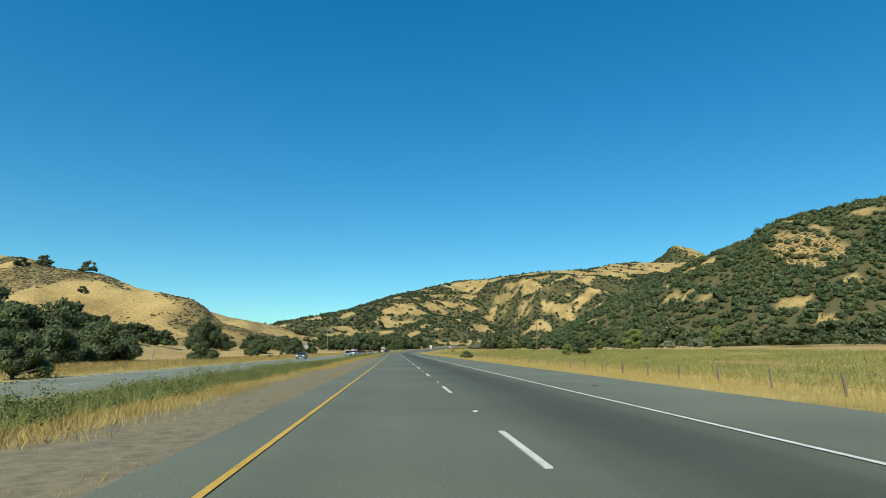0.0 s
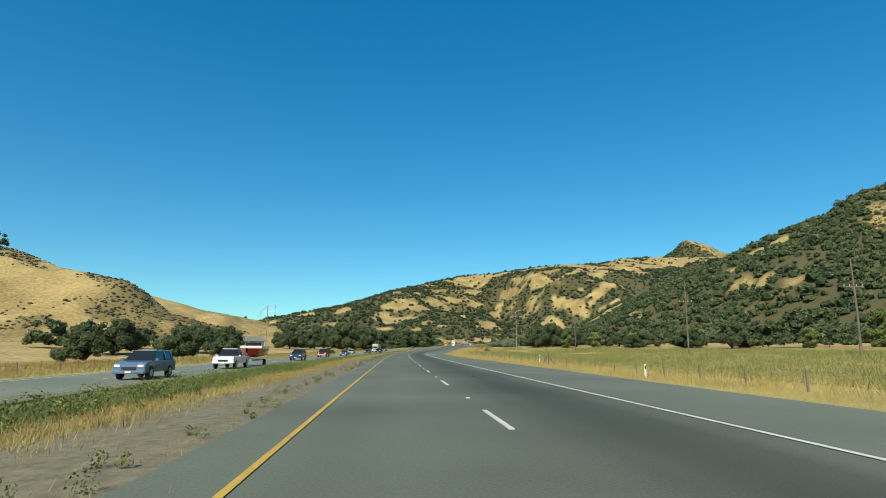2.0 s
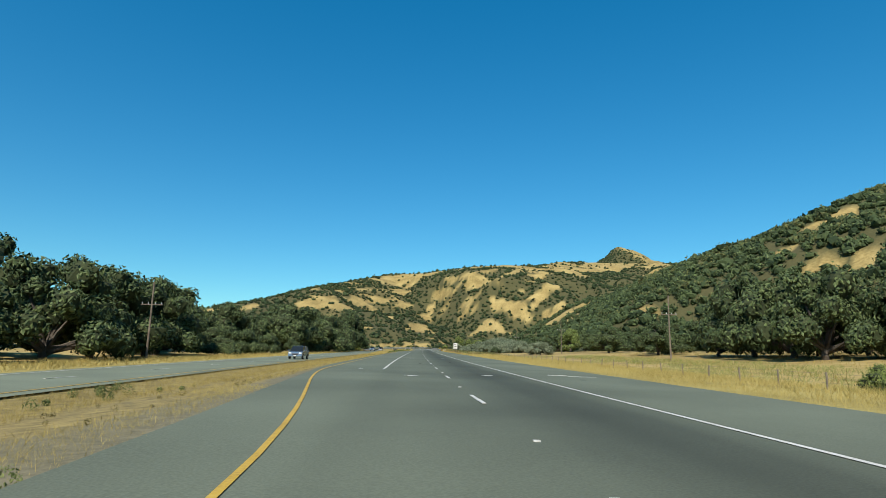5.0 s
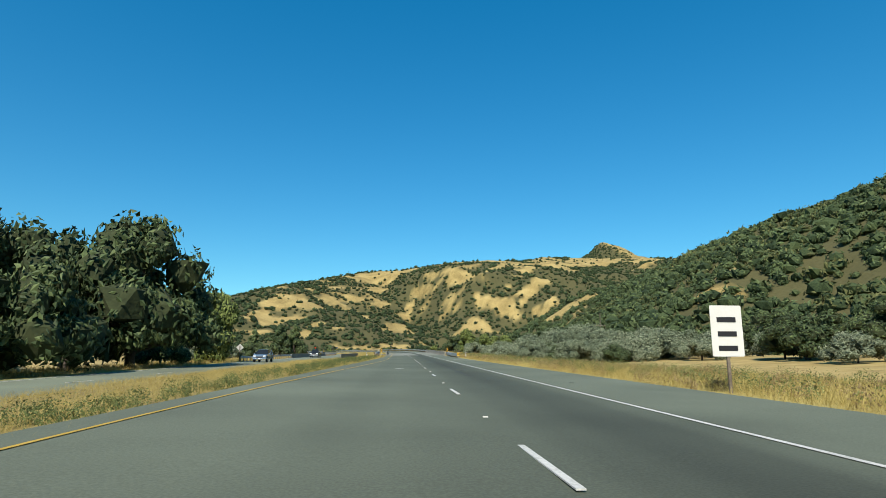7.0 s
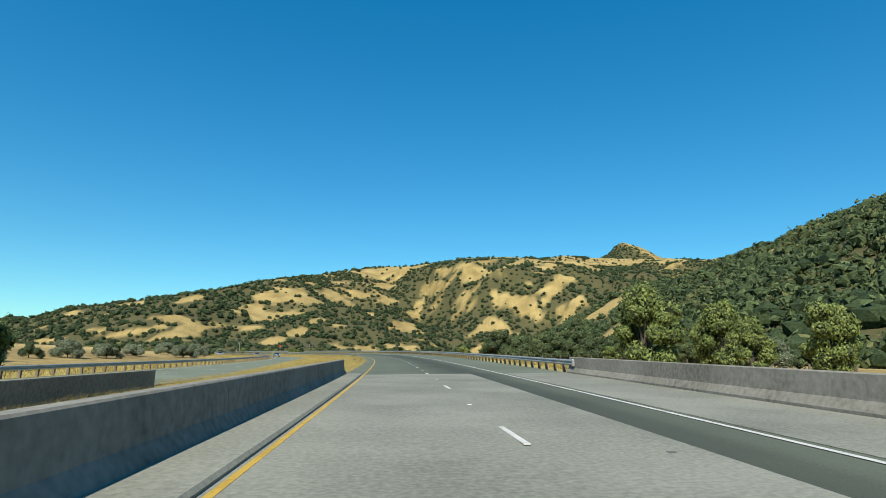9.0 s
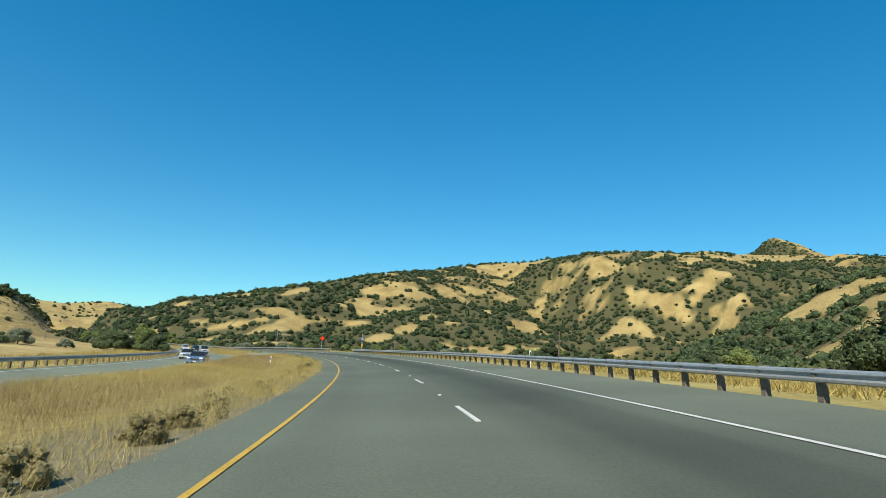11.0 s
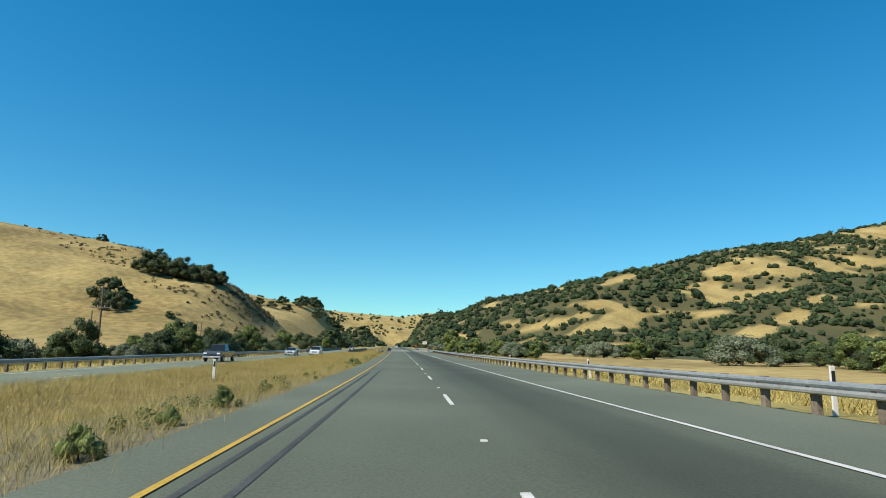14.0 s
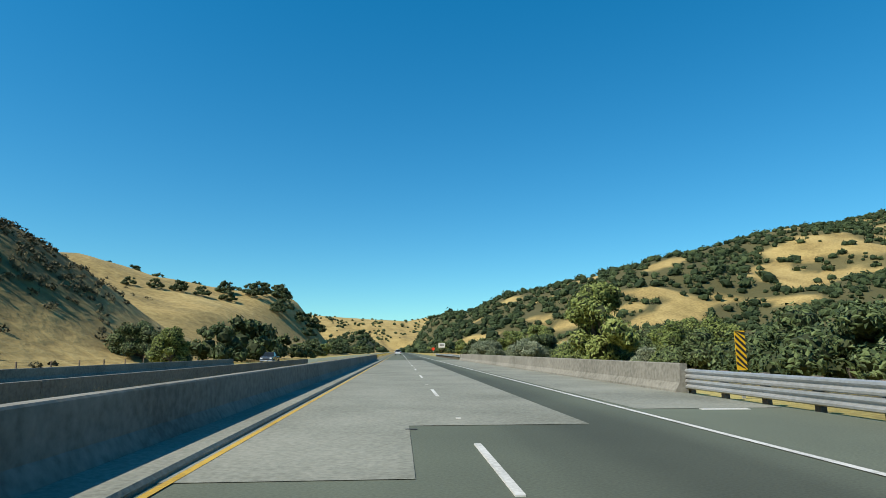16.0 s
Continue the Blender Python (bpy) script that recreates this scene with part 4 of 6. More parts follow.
for k in range(26):
    s = 303 + k * 1.6
    plant_at("willow" if k % 4 else "bush", s + tree_rng.uniform(-1, 1), 12.2 + tree_rng.uniform(-1.6, 3.0) - 0.03 * (s - 303), tree_rng.uniform(1.4, 2.6), 1.2)
    plant_at("willow", s + tree_rng.uniform(-1, 1), 17 + tree_rng.uniform(-1, 5), tree_rng.uniform(2.4, 3.6), 1.15)
for s, l, h in [(366, 12, 4.6), (364, 15, 3.6), (361, 18, 3.4), (370, 18, 3.5), (356, 11, 2.2), (352, 16, 2.6), (346, 13, 2.0)]:
    plant_at("green", s, l, h, 0.9)
for s in range(372, 640, 5):
    l = np.interp(s, [372, 420, 470, 540, 600, 640], [22, 32, 37, 35, 26, 14]) + tree_rng.uniform(-4, 8)
    u = tree_rng.uniform(0, 1)
    plant_at("oak" if u < 0.55 else "willow" if u < 0.85 else "green", s + tree_rng.uniform(-2, 2), float(l), tree_rng.uniform(1.6, 3.2), 1.2)
    if s > 470:
        plant_at("oak" if u > 0.45 else "green", s + 2.5 + tree_rng.uniform(-1, 1), float(l) + tree_rng.uniform(1, 7), tree_rng.uniform(2.0, 3.4), 1.25)
for s, l, h in [(442, 35, 6.5), (432, 34, 6.3), (422, 31, 4.6), (417, 30, 4.4), (437, 40, 7), (426, 38, 6), (410, 32, 5), (448, 42, 6)]:
    plant_at("oak", s, l, h, 1.1)
plant_at("green", 626, 8.6, 4.2, 1.0, 0)
plant_at("bright", 628, 10.5, 2.6)
plant_at("bright", 631, 9.0, 2.0)
for s, l, h in [(639, 8, 2.0), (649, 7, 2.0), (656, 7.5, 2.2), (627, 13, 1.6), (619, 15, 1.7), (625, 16, 1.7), (614, 10, 1.0), (610, 12, 1.1), (617, 11.5, 1.2), (634, 11, 1.8), (645, 10, 2.4), (606, 15, 1.4)]:
    plant_at("willow", s, l, h, 1.1)
for k in range(46):
    s = 588 + k * 1.3
    u = tree_rng.uniform(0, 1)
    plant_at("bush" if u < 0.35 else "green" if u < 0.6 else "willow", s + tree_rng.uniform(-1, 1), 10 + tree_rng.uniform(-1.5, 6), tree_rng.uniform(1.2, 2.5), 1.15)
for s in range(660, 900, 8):
    for side in (-1, 1):
        plant_at("oak" if tree_rng.uniform(0, 1) < 0.6 else "green", s, side * (11 + tree_rng.uniform(0, 6)) - (3 if side < 0 else 0), tree_rng.uniform(2.0, 4.0), 1.1)


# the distant oaks joined into one mesh, their inner clumps in the shade colour
crown = [c for c in FAR_OAK.children if c.name.startswith("crown")][0]
cv = np.array([v.co[:] for v in crown.data.vertices])
cf = np.array([list(f.vertices) for f in crown.data.polygons])
grove_v, grove_f = [], []
for i, (px, py, pz, ww, hh) in enumerate(FAR_PLACES):
    a = i * 2.4
    rot = np.stack([cv[:, 0] * math.cos(a) - cv[:, 1] * math.sin(a), cv[:, 0] * math.sin(a) + cv[:, 1] * math.cos(a), cv[:, 2]], -1)
    grove_v.append(rot * [ww, ww, hh] + [px, py, pz])
    grove_f.append(cf + i * len(cv))
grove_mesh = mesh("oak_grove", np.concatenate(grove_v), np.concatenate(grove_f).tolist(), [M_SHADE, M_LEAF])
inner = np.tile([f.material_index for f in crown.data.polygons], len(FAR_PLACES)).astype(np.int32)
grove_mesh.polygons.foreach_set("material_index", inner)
for c in list(FAR_OAK.children):
    bpy.data.objects.remove(c)
bpy.data.objects.remove(FAR_OAK)
tagged(part("oak_grove", grove_mesh, None), "distant dark oaks standing on dry grassy slopes", "woods", kind="stuff")


# ---- grass and weeds ----
def unpaved(s, l):
    """Keep the places beside the carriageway."""
    keep = (l < PAVE_L(s) - 0.06) | (l > PAVE_R(s) + 0.1)
    return s[keep], l[keep]


def blades(name, s0, s1, l0, l1, tufts, high, mat, label, seed, per=13, spread=0.17, thick=0.0015, patch=None):
    """Tufts of grass blades beside the road. patch: (scale, threshold) leaves gaps."""
    g = np.random.default_rng(seed)
    s, l = g.uniform(s0, s1, tufts), g.uniform(l0, l1, tufts)
    if patch:
        keep = fbm(s / patch[0], l / patch[0] * 2, seed, 3) > patch[1]
        s, l = s[keep], l[keep]
    s, l = unpaved(s, l)
    hh = high * g.uniform(0.55, 1.2, len(s)) * (0.7 + 0.6 * fbm(s / 1.7, l / 1.7, seed + 3, 2))
    x, y, z = at(s, l, lay(s, l) - 0.02)
    far = (l > 9.5) | (l < -11.5)
    z = np.where(far, np.maximum(z_at(x, y) - 0.02, z), z)
    p = np.repeat(np.stack([x, y, z], -1), per, axis=0)
    hh = np.repeat(hh, per) * g.uniform(0.6, 1.15, len(p))
    p[:, :2] += g.normal(0, spread, (len(p), 2))
    a = g.uniform(0, 6.283, len(p))
    w = np.stack([np.cos(a), np.sin(a), np.zeros(len(p))], -1) * (thick * g.uniform(0.6, 1.6, len(p)))[:, None]
    lean = np.stack([g.normal(0, 0.55, len(p)), g.normal(0, 0.55, len(p)), np.ones(len(p))], -1) * hh[:, None]
    v = np.stack([p - w, p + w, p + lean], 1).reshape(-1, 3)
    f = np.arange(len(p) * 3).reshape(-1, 3)
    return tagged(part(name, mesh(name, v, f.tolist(), mat), None), label, "grass", kind="stuff")


def weeds(name, s0, s1, l0, l1, count, high, mat, label, seed, per=26, patch=None, size=0.03):
    """Leafy roadside weeds."""
    g = np.random.default_rng(seed)
    s, l = g.uniform(s0, s1, count), g.uniform(l0, l1, count)
    if patch:
        keep = fbm(s / patch[0], l / patch[0] * 2, seed, 3) > patch[1]
        s, l = s[keep], l[keep]
    s, l = unpaved(s, l)
    h = high * g.uniform(0.5, 1.3, len(s))
    x, y, z = at(s, l, lay(s, l))
    c = np.stack([x, y, z + h * 0.45], -1)
    v, f = leaf_cards(c, h * 0.6, per, size, g, 1.0)
    return tagged(part(name, mesh(name, v, f.tolist(), mat), None), label, "weeds", kind="stuff")


# first stretch: gravel shoulder, a line of straw, green weeds along the far side of the median
blades("dry_grass", -5, 190, -2.25, -2.02, 3600, 0.075, M_STRAW, "thin line of dry grass along the shoulder", 101, patch=(2.5, 0.42))
blades("dry_grass", -5, 186, -4.8, -3.1, 21000, 0.115, M_STRAW, "dry straw-coloured grass in the median", 102, patch=(3.0, 0.40), thick=0.0028)
blades("green_grass", -5, 166, -6.8, -4.7, 19000, 0.20, M_GREENGRASS, "green weedy grass in the median", 103, patch=(4.0, 0.26), thick=0.003)
weeds("weeds", -2, 40, -6.6, -4.0, 300, 0.25, M_WEED, "clumps of green weeds in the median", 104, 120, size=0.018)
weeds("weeds", -2, 34, -6.9, -5.6, 120, 0.34, M_WEED, "tall clumps of green weeds in the median", 116, 150, size=0.02)
weeds("weeds", 40, 200, -6.6, -4.8, 420, 0.15, M_WEED, "clumps of green weeds in the median", 105, 90, size=0.016)
weeds("weeds", 76, 100, -6.0, -3.9, 150, 0.30, M_GREEN, "clumps of bright green weeds in the median", 117, 130, size=0.018)
weeds("weeds", 50, 195, -2.6, -2.05, 330, 0.085, M_WEED, "small olive weeds along the gravel shoulder", 106, 90, size=0.009)
# tall dry grass later on
blades("tall_dry_grass", 188, 262, -6.8, -4.8, 8000, 0.12, M_STRAW, "dry straw-coloured grass in the median", 107)
blades("dry_grass", 180, 197, -3.35, -2.75, 1500, 0.08, M_STRAW, "dry grass along the widening shoulder", 135)
blades("dry_grass", 196, 264, -4.2, -3.6, 3600, 0.09, M_STRAW, "dry grass along the widening shoulder", 136)
weeds("weeds", 186, 215, -4.7, -3.4, 90, 0.06, M_DRYWEED, "small dark weeds in the dirt of the median", 137, 40, size=0.01)
blades("tall_dry_grass", 262, 321, -6.8, -2.35, 19000, 0.155, M_STRAW, "tall dry straw-coloured grass in the median", 108)
blades("tall_dry_grass", 345, 469.8, -6.8, -2.2, 44000, 0.155, M_STRAW, "tall dry straw-coloured grass in the median", 109)
blades("russet_grass", 400, 460, -6.4, -3.8, 5000, 0.28, M_RUSSET, "russet dry grass in the median", 110, patch=(6, 0.5))
blades("tall_dry_grass", 483.6, 599, -6.8, -2.2, 42000, 0.155, M_STRAW, "tall dry straw-coloured grass in the median", 111)
blades("tall_dry_grass", 604, 760, -6.8, -3.0, 6000, 0.28, M_STRAW, "dry grass in the median beyond the bridge", 112)
weeds("weeds", 262, 306, -4.6, -2.5, 620, 0.22, M_WEED, "leafy weeds along the edge of the road", 113, 130, size=0.013)
blades("tall_dry_grass", 466, 473.6, -5.6, -2.3, 2600, 0.17, M_STRAW, "tuft of dry grass at the end of the median", 140)
weeds("weeds", 370, 470, -3.0, -2.25, 120, 0.13, M_DRYWEED, "dry brown weeds along the edge of the road", 114, 120, size=0.012)
weeds("weeds", 484, 600, -2.9, -2.2, 150, 0.13, M_WEED, "leafy weeds along the edge of the road", 115, 120, size=0.012)
for s, l, h in [(396.9, -2.55, 0.44), (397.3, -2.7, 0.40), (396.5, -2.8, 0.36), (399.8, -2.5, 0.28), (401.6, -2.45, 0.30), (415.6, -2.5, 0.34), (417, -2.45, 0.34), (417.9, -2.45, 0.28), (434, -2.6, 0.32), (436.5, -2.5, 0.26)]:
    plant_at("dry_weed", s, l, h * 0.8, 0.9)
for s, l, h in [(455.8, -2.7, 0.46), (458, -2.45, 0.30), (468.6, -2.5, 0.34), (453, -2.6, 0.32), (490.3, -2.4, 0.34), (491, -2.5, 0.38), (492, -2.7, 0.34), (495.4, -2.7, 0.30), (497, -2.6, 0.32), (499, -2.6, 0.28), (506.5, -2.6, 0.30),
                (512.7, -2.4, 0.32), (515, -2.4, 0.26), (528.5, -2.3, 0.36), (527.6, -2.5, 0.38), (530, -2.4, 0.30), (531.5, -2.45, 0.40), (546.5, -2.4, 0.44), (547.6, -2.3, 0.40), (548.2, -2.35, 0.38), (554.4, -2.3, 0.30), (568.5, -2.4, 0.26), (575.5, -2.4, 0.34), (484, -2.9, 0.3)]:
    plant_at("weed", s, l, h * 0.72, 0.75)
# the right-hand verge and field
blades("dry_grass", -5, 300, 4.25, 6.6, 23000, 0.16, M_STRAW, "dry straw-coloured grass on the verge", 121)
blades("field_grass", -5, 300, 6.4, 12.0, 26000, 0.22, M_STRAW, "tall dry grass of the roadside field", 122, per=9, thick=0.005)
blades("field_grass", -5, 190, 8.2, 34.0, 52000, 0.25, M_FIELD, "yellow-green grass of the roadside field", 123, per=8, thick=0.009, patch=(9, 0.27))
blades("field_grass", 190, 262, 9.5, 20.0, 6000, 0.22, M_FIELD, "yellow-green grass of the roadside field", 133, per=8, thick=0.007, patch=(9, 0.42))
blades("field_grass", -5, 260, 12.0, 40.0, 8000, 0.24, M_STRAW, "tall dry grass of the roadside field", 124, per=8, thick=0.010)
weeds("weeds", 262, 334, 4.4, 11.0, 700, 0.30, M_RUSSET, "russet and olive weeds on the verge", 125, 80, size=0.02)
blades("dry_grass", 262, 334, 4.6, 12.0, 9000, 0.26, M_STRAW, "tall dry grass and stalks on the verge", 134, thick=0.004)
weeds("weeds", 262, 334, 5.0, 11.5, 1100, 0.34, M_WEED, "olive-green weeds on the verge", 126, 80, size=0.018)
blades("dry_grass", 340, 470, 4.9, 12.0, 10000, 0.17, M_STRAW, "dry grass behind the guard rail", 127, thick=0.008)
blades("dry_grass", 480, 606, 4.9, 14.0, 11000, 0.18, M_STRAW, "dry grass behind the guard rail", 128, thick=0.008)
# beyond the opposite carriageway
blades("field_grass", -5, 200, -22.0, -11.6, 14000, 0.22, M_STRAW, "dry grass beside the opposite carriageway", 131, per=8, thick=0.008)
blades("field_grass", 200, 620, -17.0, -11.6, 14000, 0.26, M_STRAW, "dry grass beside the opposite carriageway", 132, per=8, thick=0.008)

# ---- roadside things ----
M_STEEL = material("galvanised_steel", [(0.306, 0.3145, 0.306), (0.391, 0.3995, 0.391), (0.4675, 0.476, 0.4675)], 1.5, 18.0, 0.42, 0.08, metal=0.55)
M_WOOD = material("weathered_wood", [(0.0867, 0.0667, 0.05), (0.1401, 0.1134, 0.0867), (0.2001, 0.1668, 0.1267)], 3.0, 30.0, 0.9, 0.3, vary=0.2)
M_POLE = material("pale_pole_wood", [(0.1868, 0.1601, 0.1267), (0.2668, 0.2401, 0.1934), (0.3335, 0.3002, 0.2468)], 1.0, 12.0, 0.9, 0.2)
M_CONCRETE = material("stained_concrete", [(0.1134, 0.1077, 0.0879), (0.1871, 0.1786, 0.1474), (0.2438, 0.2325, 0.1956)], 0.8, 14.0, 0.9, 0.25)
M_DECK = material("worn_bridge_deck", [(0.125, 0.128, 0.10), (0.188, 0.192, 0.155), (0.25, 0.25, 0.205)], 0.7, 30.0, 0.88, 0.25)
M_BLACK = plain("black_paint", (0.02, 0.02, 0.022), 0.5)
M_SIGNWHITE = plain("white_sign_sheeting", (0.60, 0.59, 0.55), 0.45, spread=0.05)
M_SIGNYELLOW = plain("yellow_sign_sheeting", (0.60, 0.36, 0.015), 0.45, spread=0.05)
M_ORANGE = plain("orange_sign_sheeting", (0.72, 0.05, 0.012), 0.45, spread=0.04)
M_BLUE = plain("blue_sign_sheeting", (0.02, 0.12, 0.42), 0.45, spread=0.05)
M_BACK = plain("bare_sign_back", (0.50, 0.50, 0.48), 0.4, 0.4)
M_GLASS = plain("dark_car_glass", (0.015, 0.018, 0.02), 0.08)
M_TYRE = plain("tyre_rubber", (0.02, 0.02, 0.02), 0.9)
M_RIM = plain("alloy_rim", (0.45, 0.45, 0.46), 0.35, 0.7)
M_LAMP = plain("headlamp_lens", (0.75, 0.76, 0.78), 0.15)
M_TRIM = plain("black_plastic_trim", (0.03, 0.03, 0.032), 0.6)
M_PLASTER = plain("white_house_paint", (0.6, 0.59, 0.55), 0.8)
M_ROOF = material("grey_shingles", [(0.0934, 0.0934, 0.08), (0.1401, 0.1401, 0.1201), (0.1868, 0.1868, 0.1601)], 1.0, 12.0, 0.9, 0.3)
M_WIRE = plain("dull_wire", (0.10, 0.10, 0.10), 0.6, 0.5)


def box(bm, x0, x1, y0, y1, z0, z1, bevel=0.0):
    m = Matrix.Translation(((x0 + x1) / 2, (y0 + y1) / 2, (z0 + z1) / 2)) @ Matrix.Diagonal((x1 - x0, y1 - y0, z1 - z0, 1))
    vs = bmesh.ops.create_cube(bm, size=1, matrix=m)["verts"]
    if bevel:
        es = list({e for v in vs for e in v.link_edges})
        bmesh.ops.bevel(bm, geom=es, offset=bevel, segments=2, affect="EDGES", profile=0.6)
    return bm


def boxed(*args, bevel=0.0):
    return box(bmesh.new(), *args, bevel=bevel)


def tube(path, r, sides=6):
    """A round bar through points."""
    bm = bmesh.new()
    for a, b in zip(path, path[1:]):
        limb(bm, a, b, r, r, sides)
    return bm


def extruded(outline, s0, s1, ds, closed=True):
    """A cross-section (l, z) drawn out along the road."""
    n = max(2, int(round((s1 - s0) / ds)) + 1)
    k = len(outline)
    verts = [at(s, l, z) for s in np.linspace(s0, s1, n) for l, z in outline]
    faces = [(i * k + j, i * k + (j + 1) % k, (i + 1) * k + (j + 1) % k, (i + 1) * k + j) for i in range(n - 1) for j in range(k if closed else k - 1)]
    faces += [tuple(range(k))[::-1], tuple((n - 1) * k + j for j in range(k))]
    return verts, faces


def guard_rail(s0, s1, l, face, label, drop=0.0, spacing=0.88, double=None):
    """W-beam on wooden posts. face: +1 when the traffic runs on its right side."""
    rail = tagged(new("guard_rail"), label, "guard rail", group="guard rails")
    prof = [(0.0, 0.20), (0.030, 0.215), (0.034, 0.238), (0.004, 0.262), (0.004, 0.278), (0.034, 0.302), (0.030, 0.325), (0.0, 0.34)]
    outline = [(l + face * a, z + drop) for a, z in prof] + [(l + face * (a - 0.008), z + drop) for a, z in reversed(prof)]
    v, f = extruded(outline, s0, s1, 1.76)
    part("beam", mesh("beam", v, f, M_STEEL, False), None, rail)
    if double:
        v, f = extruded([(a, z - 0.145) for a, z in outline], double, s1, 1.76)
        part("beam", mesh("beam", v, f, M_STEEL, False), None, rail)
    bm = boxed(-0.035, 0.035, -0.045, 0.045, -0.35, 0.33, bevel=0.006)
    box(bm, -0.04, 0.04, -0.045, 0.045, 0.19, 0.345)
    me = bpy.data.meshes.new("post")
    bm.to_mesh(me)
    bm.free()
    me.materials.append(M_WOOD)
    blk = bpy.data.meshes.new("spacer")
    bm = boxed(-0.03, 0.03, -0.03, 0.03, 0.21, 0.335)
    bm.to_mesh(blk)
    bm.free()
    blk.materials.append(M_WOOD)
    for i in range(int((s1 - s0) / spacing) + 1):
        s = s0 + 0.2 + i * spacing
        if s > s1:
            break
        p = part("post", me, None, rail)
        p.matrix_basis = road_pose(s, l - face * 0.085, drop)
        q = part("spacer", blk, None, rail)
        q.matrix_basis = road_pose(s, l - face * 0.028, drop)
    # blunt end shoe
    for s in (s0, s1):
        e = part("end_shoe", boxed(-0.03, 0.03, -0.05, 0.05, 0.18, 0.35, bevel=0.012), M_STEEL, rail)
        e.matrix_basis = road_pose(s, l + face * 0.01, drop)
    return rail


def barrier(s0, s1, l, face, label, high=0.40, kerb=0.0, base=0.0):
    """Concrete bridge parapet in pours, with a sloped foot towards the traffic."""
    wall = tagged(new("bridge_barrier"), label, "concrete barrier", group="bridge barriers")
    foot, waist = 0.10, 0.035
    outline = [(l + face * foot, 0.0), (l + face * foot, 0.035), (l + face * waist, 0.14), (l + face * 0.02, high - 0.012), (l + face * 0.008, high), (l - face * 0.085, high), (l - face * 0.09, high - 0.012), (l - face * 0.09, -0.25), (l + face * foot, -0.25)]
    outline = [(a, b + base) for a, b in outline]
    n = max(1, int((s1 - s0) / 4.6))
    edges = np.linspace(s0, s1, n + 1)
    for a, b in zip(edges, edges[1:]):
        v, f = extruded(outline, a + 0.006, b - 0.006, 1.5)
        part("panel", mesh("panel", v, f, M_CONCRETE), None, wall)
    if kerb:
        v, f = extruded([(l + face * foot, 0.045), (l + face * (foot + kerb - 0.02), 0.04), (l + face * (foot + kerb), 0.02), (l + face * (foot + kerb), -0.05), (l + face * foot, -0.05)], s0, s1, 1.5)
        part("kerb", mesh("kerb", v, f, M_DECK), None, wall)
    return wall


def text(body, size, mat, parent, m, name="lettering"):
    """Raised lettering in the built-in font, centred."""
    cu = bpy.data.curves.new(name, "FONT")
    cu.body, cu.size, cu.align_x, cu.align_y, cu.extrude = body, size, "CENTER", "CENTER", 0.0015
    tmp = new(name, cu)
    bpy.context.view_layer.update()
    me = bpy.data.meshes.new_from_object(tmp.evaluated_get(bpy.context.evaluated_depsgraph_get()))
    bpy.data.objects.remove(tmp)
    me.materials.clear()
    me.materials.append(mat)
    ob = part(name, me, None, parent)
    ob.matrix_basis = m
    return ob


FACE = pose(0, 0, 0, 90, 0, 0)      # a sign's face, upright, looking back along the road


def plate(parent, w, h, z, mat, y=-0.03, name="panel", r=0.03, turn=0.0, x=0.0):
    """A thin plate with rounded corners."""
    bm = bmesh.new()
    c = []
    for qx, qz, a0 in ((w / 2 - r, h / 2 - r, 0), (-w / 2 + r, h / 2 - r, 90), (-w / 2 + r, -h / 2 + r, 180), (w / 2 - r, -h / 2 + r, 270)):
        for i in range(4):
            a = radians(a0 + 30 * i)
            c.append((qx + r * math.cos(a), qz + r * math.sin(a)))
    t = radians(turn)
    c = [(px * math.cos(t) - pz * math.sin(t), px * math.sin(t) + pz * math.cos(t)) for px, pz in c]
    front = [bm.verts.new((x + px, y - 0.004, z + pz)) for px, pz in c]
    back = [bm.verts.new((x + px, y + 0.004, z + pz)) for px, pz in c]
    bm.faces.new(front)
    bm.faces.new(back[::-1])
    for i in range(len(c)):
        bm.faces.new((front[i], back[i], back[(i + 1) % len(c)], front[(i + 1) % len(c)]))
    bmesh.ops.recalc_face_normals(bm, faces=bm.faces)
    return part(name, bm, mat, parent)


def sign_root(name, label, s, l, z=None, turn=0.0, category="road sign"):
    root = tagged(new(name), label, category)
    root.matrix_basis = pose(*at(s, l, float(lay(s, l)) if z is None else z), 0, 0, heading(s) + turn)
    return root


def speed_sign(s, l):
    r = sign_root("speed_limit_sign", "white speed limit sign reading 65 on wooden post", s, l, 0.0)
    part("post", boxed(-0.035, 0.035, -0.03, 0.03, -0.3, 1.75, bevel=0.006), M_WOOD, r)
    plate(r, 0.70, 0.89, 1.61, M_BLACK, -0.04, "border")
    plate(r, 0.675, 0.865, 1.61, M_SIGNWHITE, -0.046, "panel")
    text("SPEED", 0.165, M_BLACK, r, Matrix.Translation((0, -0.052, 1.90)) @ FACE)
    text("LIMIT", 0.165, M_BLACK, r, Matrix.Translation((0, -0.052, 1.70)) @ FACE)
    for dx in (-0.003, 0.003, 0.0):
        text("65", 0.40, M_BLACK, r, Matrix.Translation((dx * 3, -0.052 - dx * 0.2, 1.40)) @ FACE @ Matrix.Diagonal((1.15, 1, 1, 1)))
    plate(r, 0.52, 0.25, 1.02, M_BLACK, -0.04, "border", 0.015)
    plate(r, 0.50, 0.235, 1.02, M_SIGNWHITE, -0.046, "panel", 0.015)
    text("RADAR", 0.10, M_BLACK, r, Matrix.Translation((0, -0.052, 1.075)) @ FACE)
    text("ENFORCED", 0.088, M_BLACK, r, Matrix.Translation((0, -0.052, 0.965)) @ FACE)


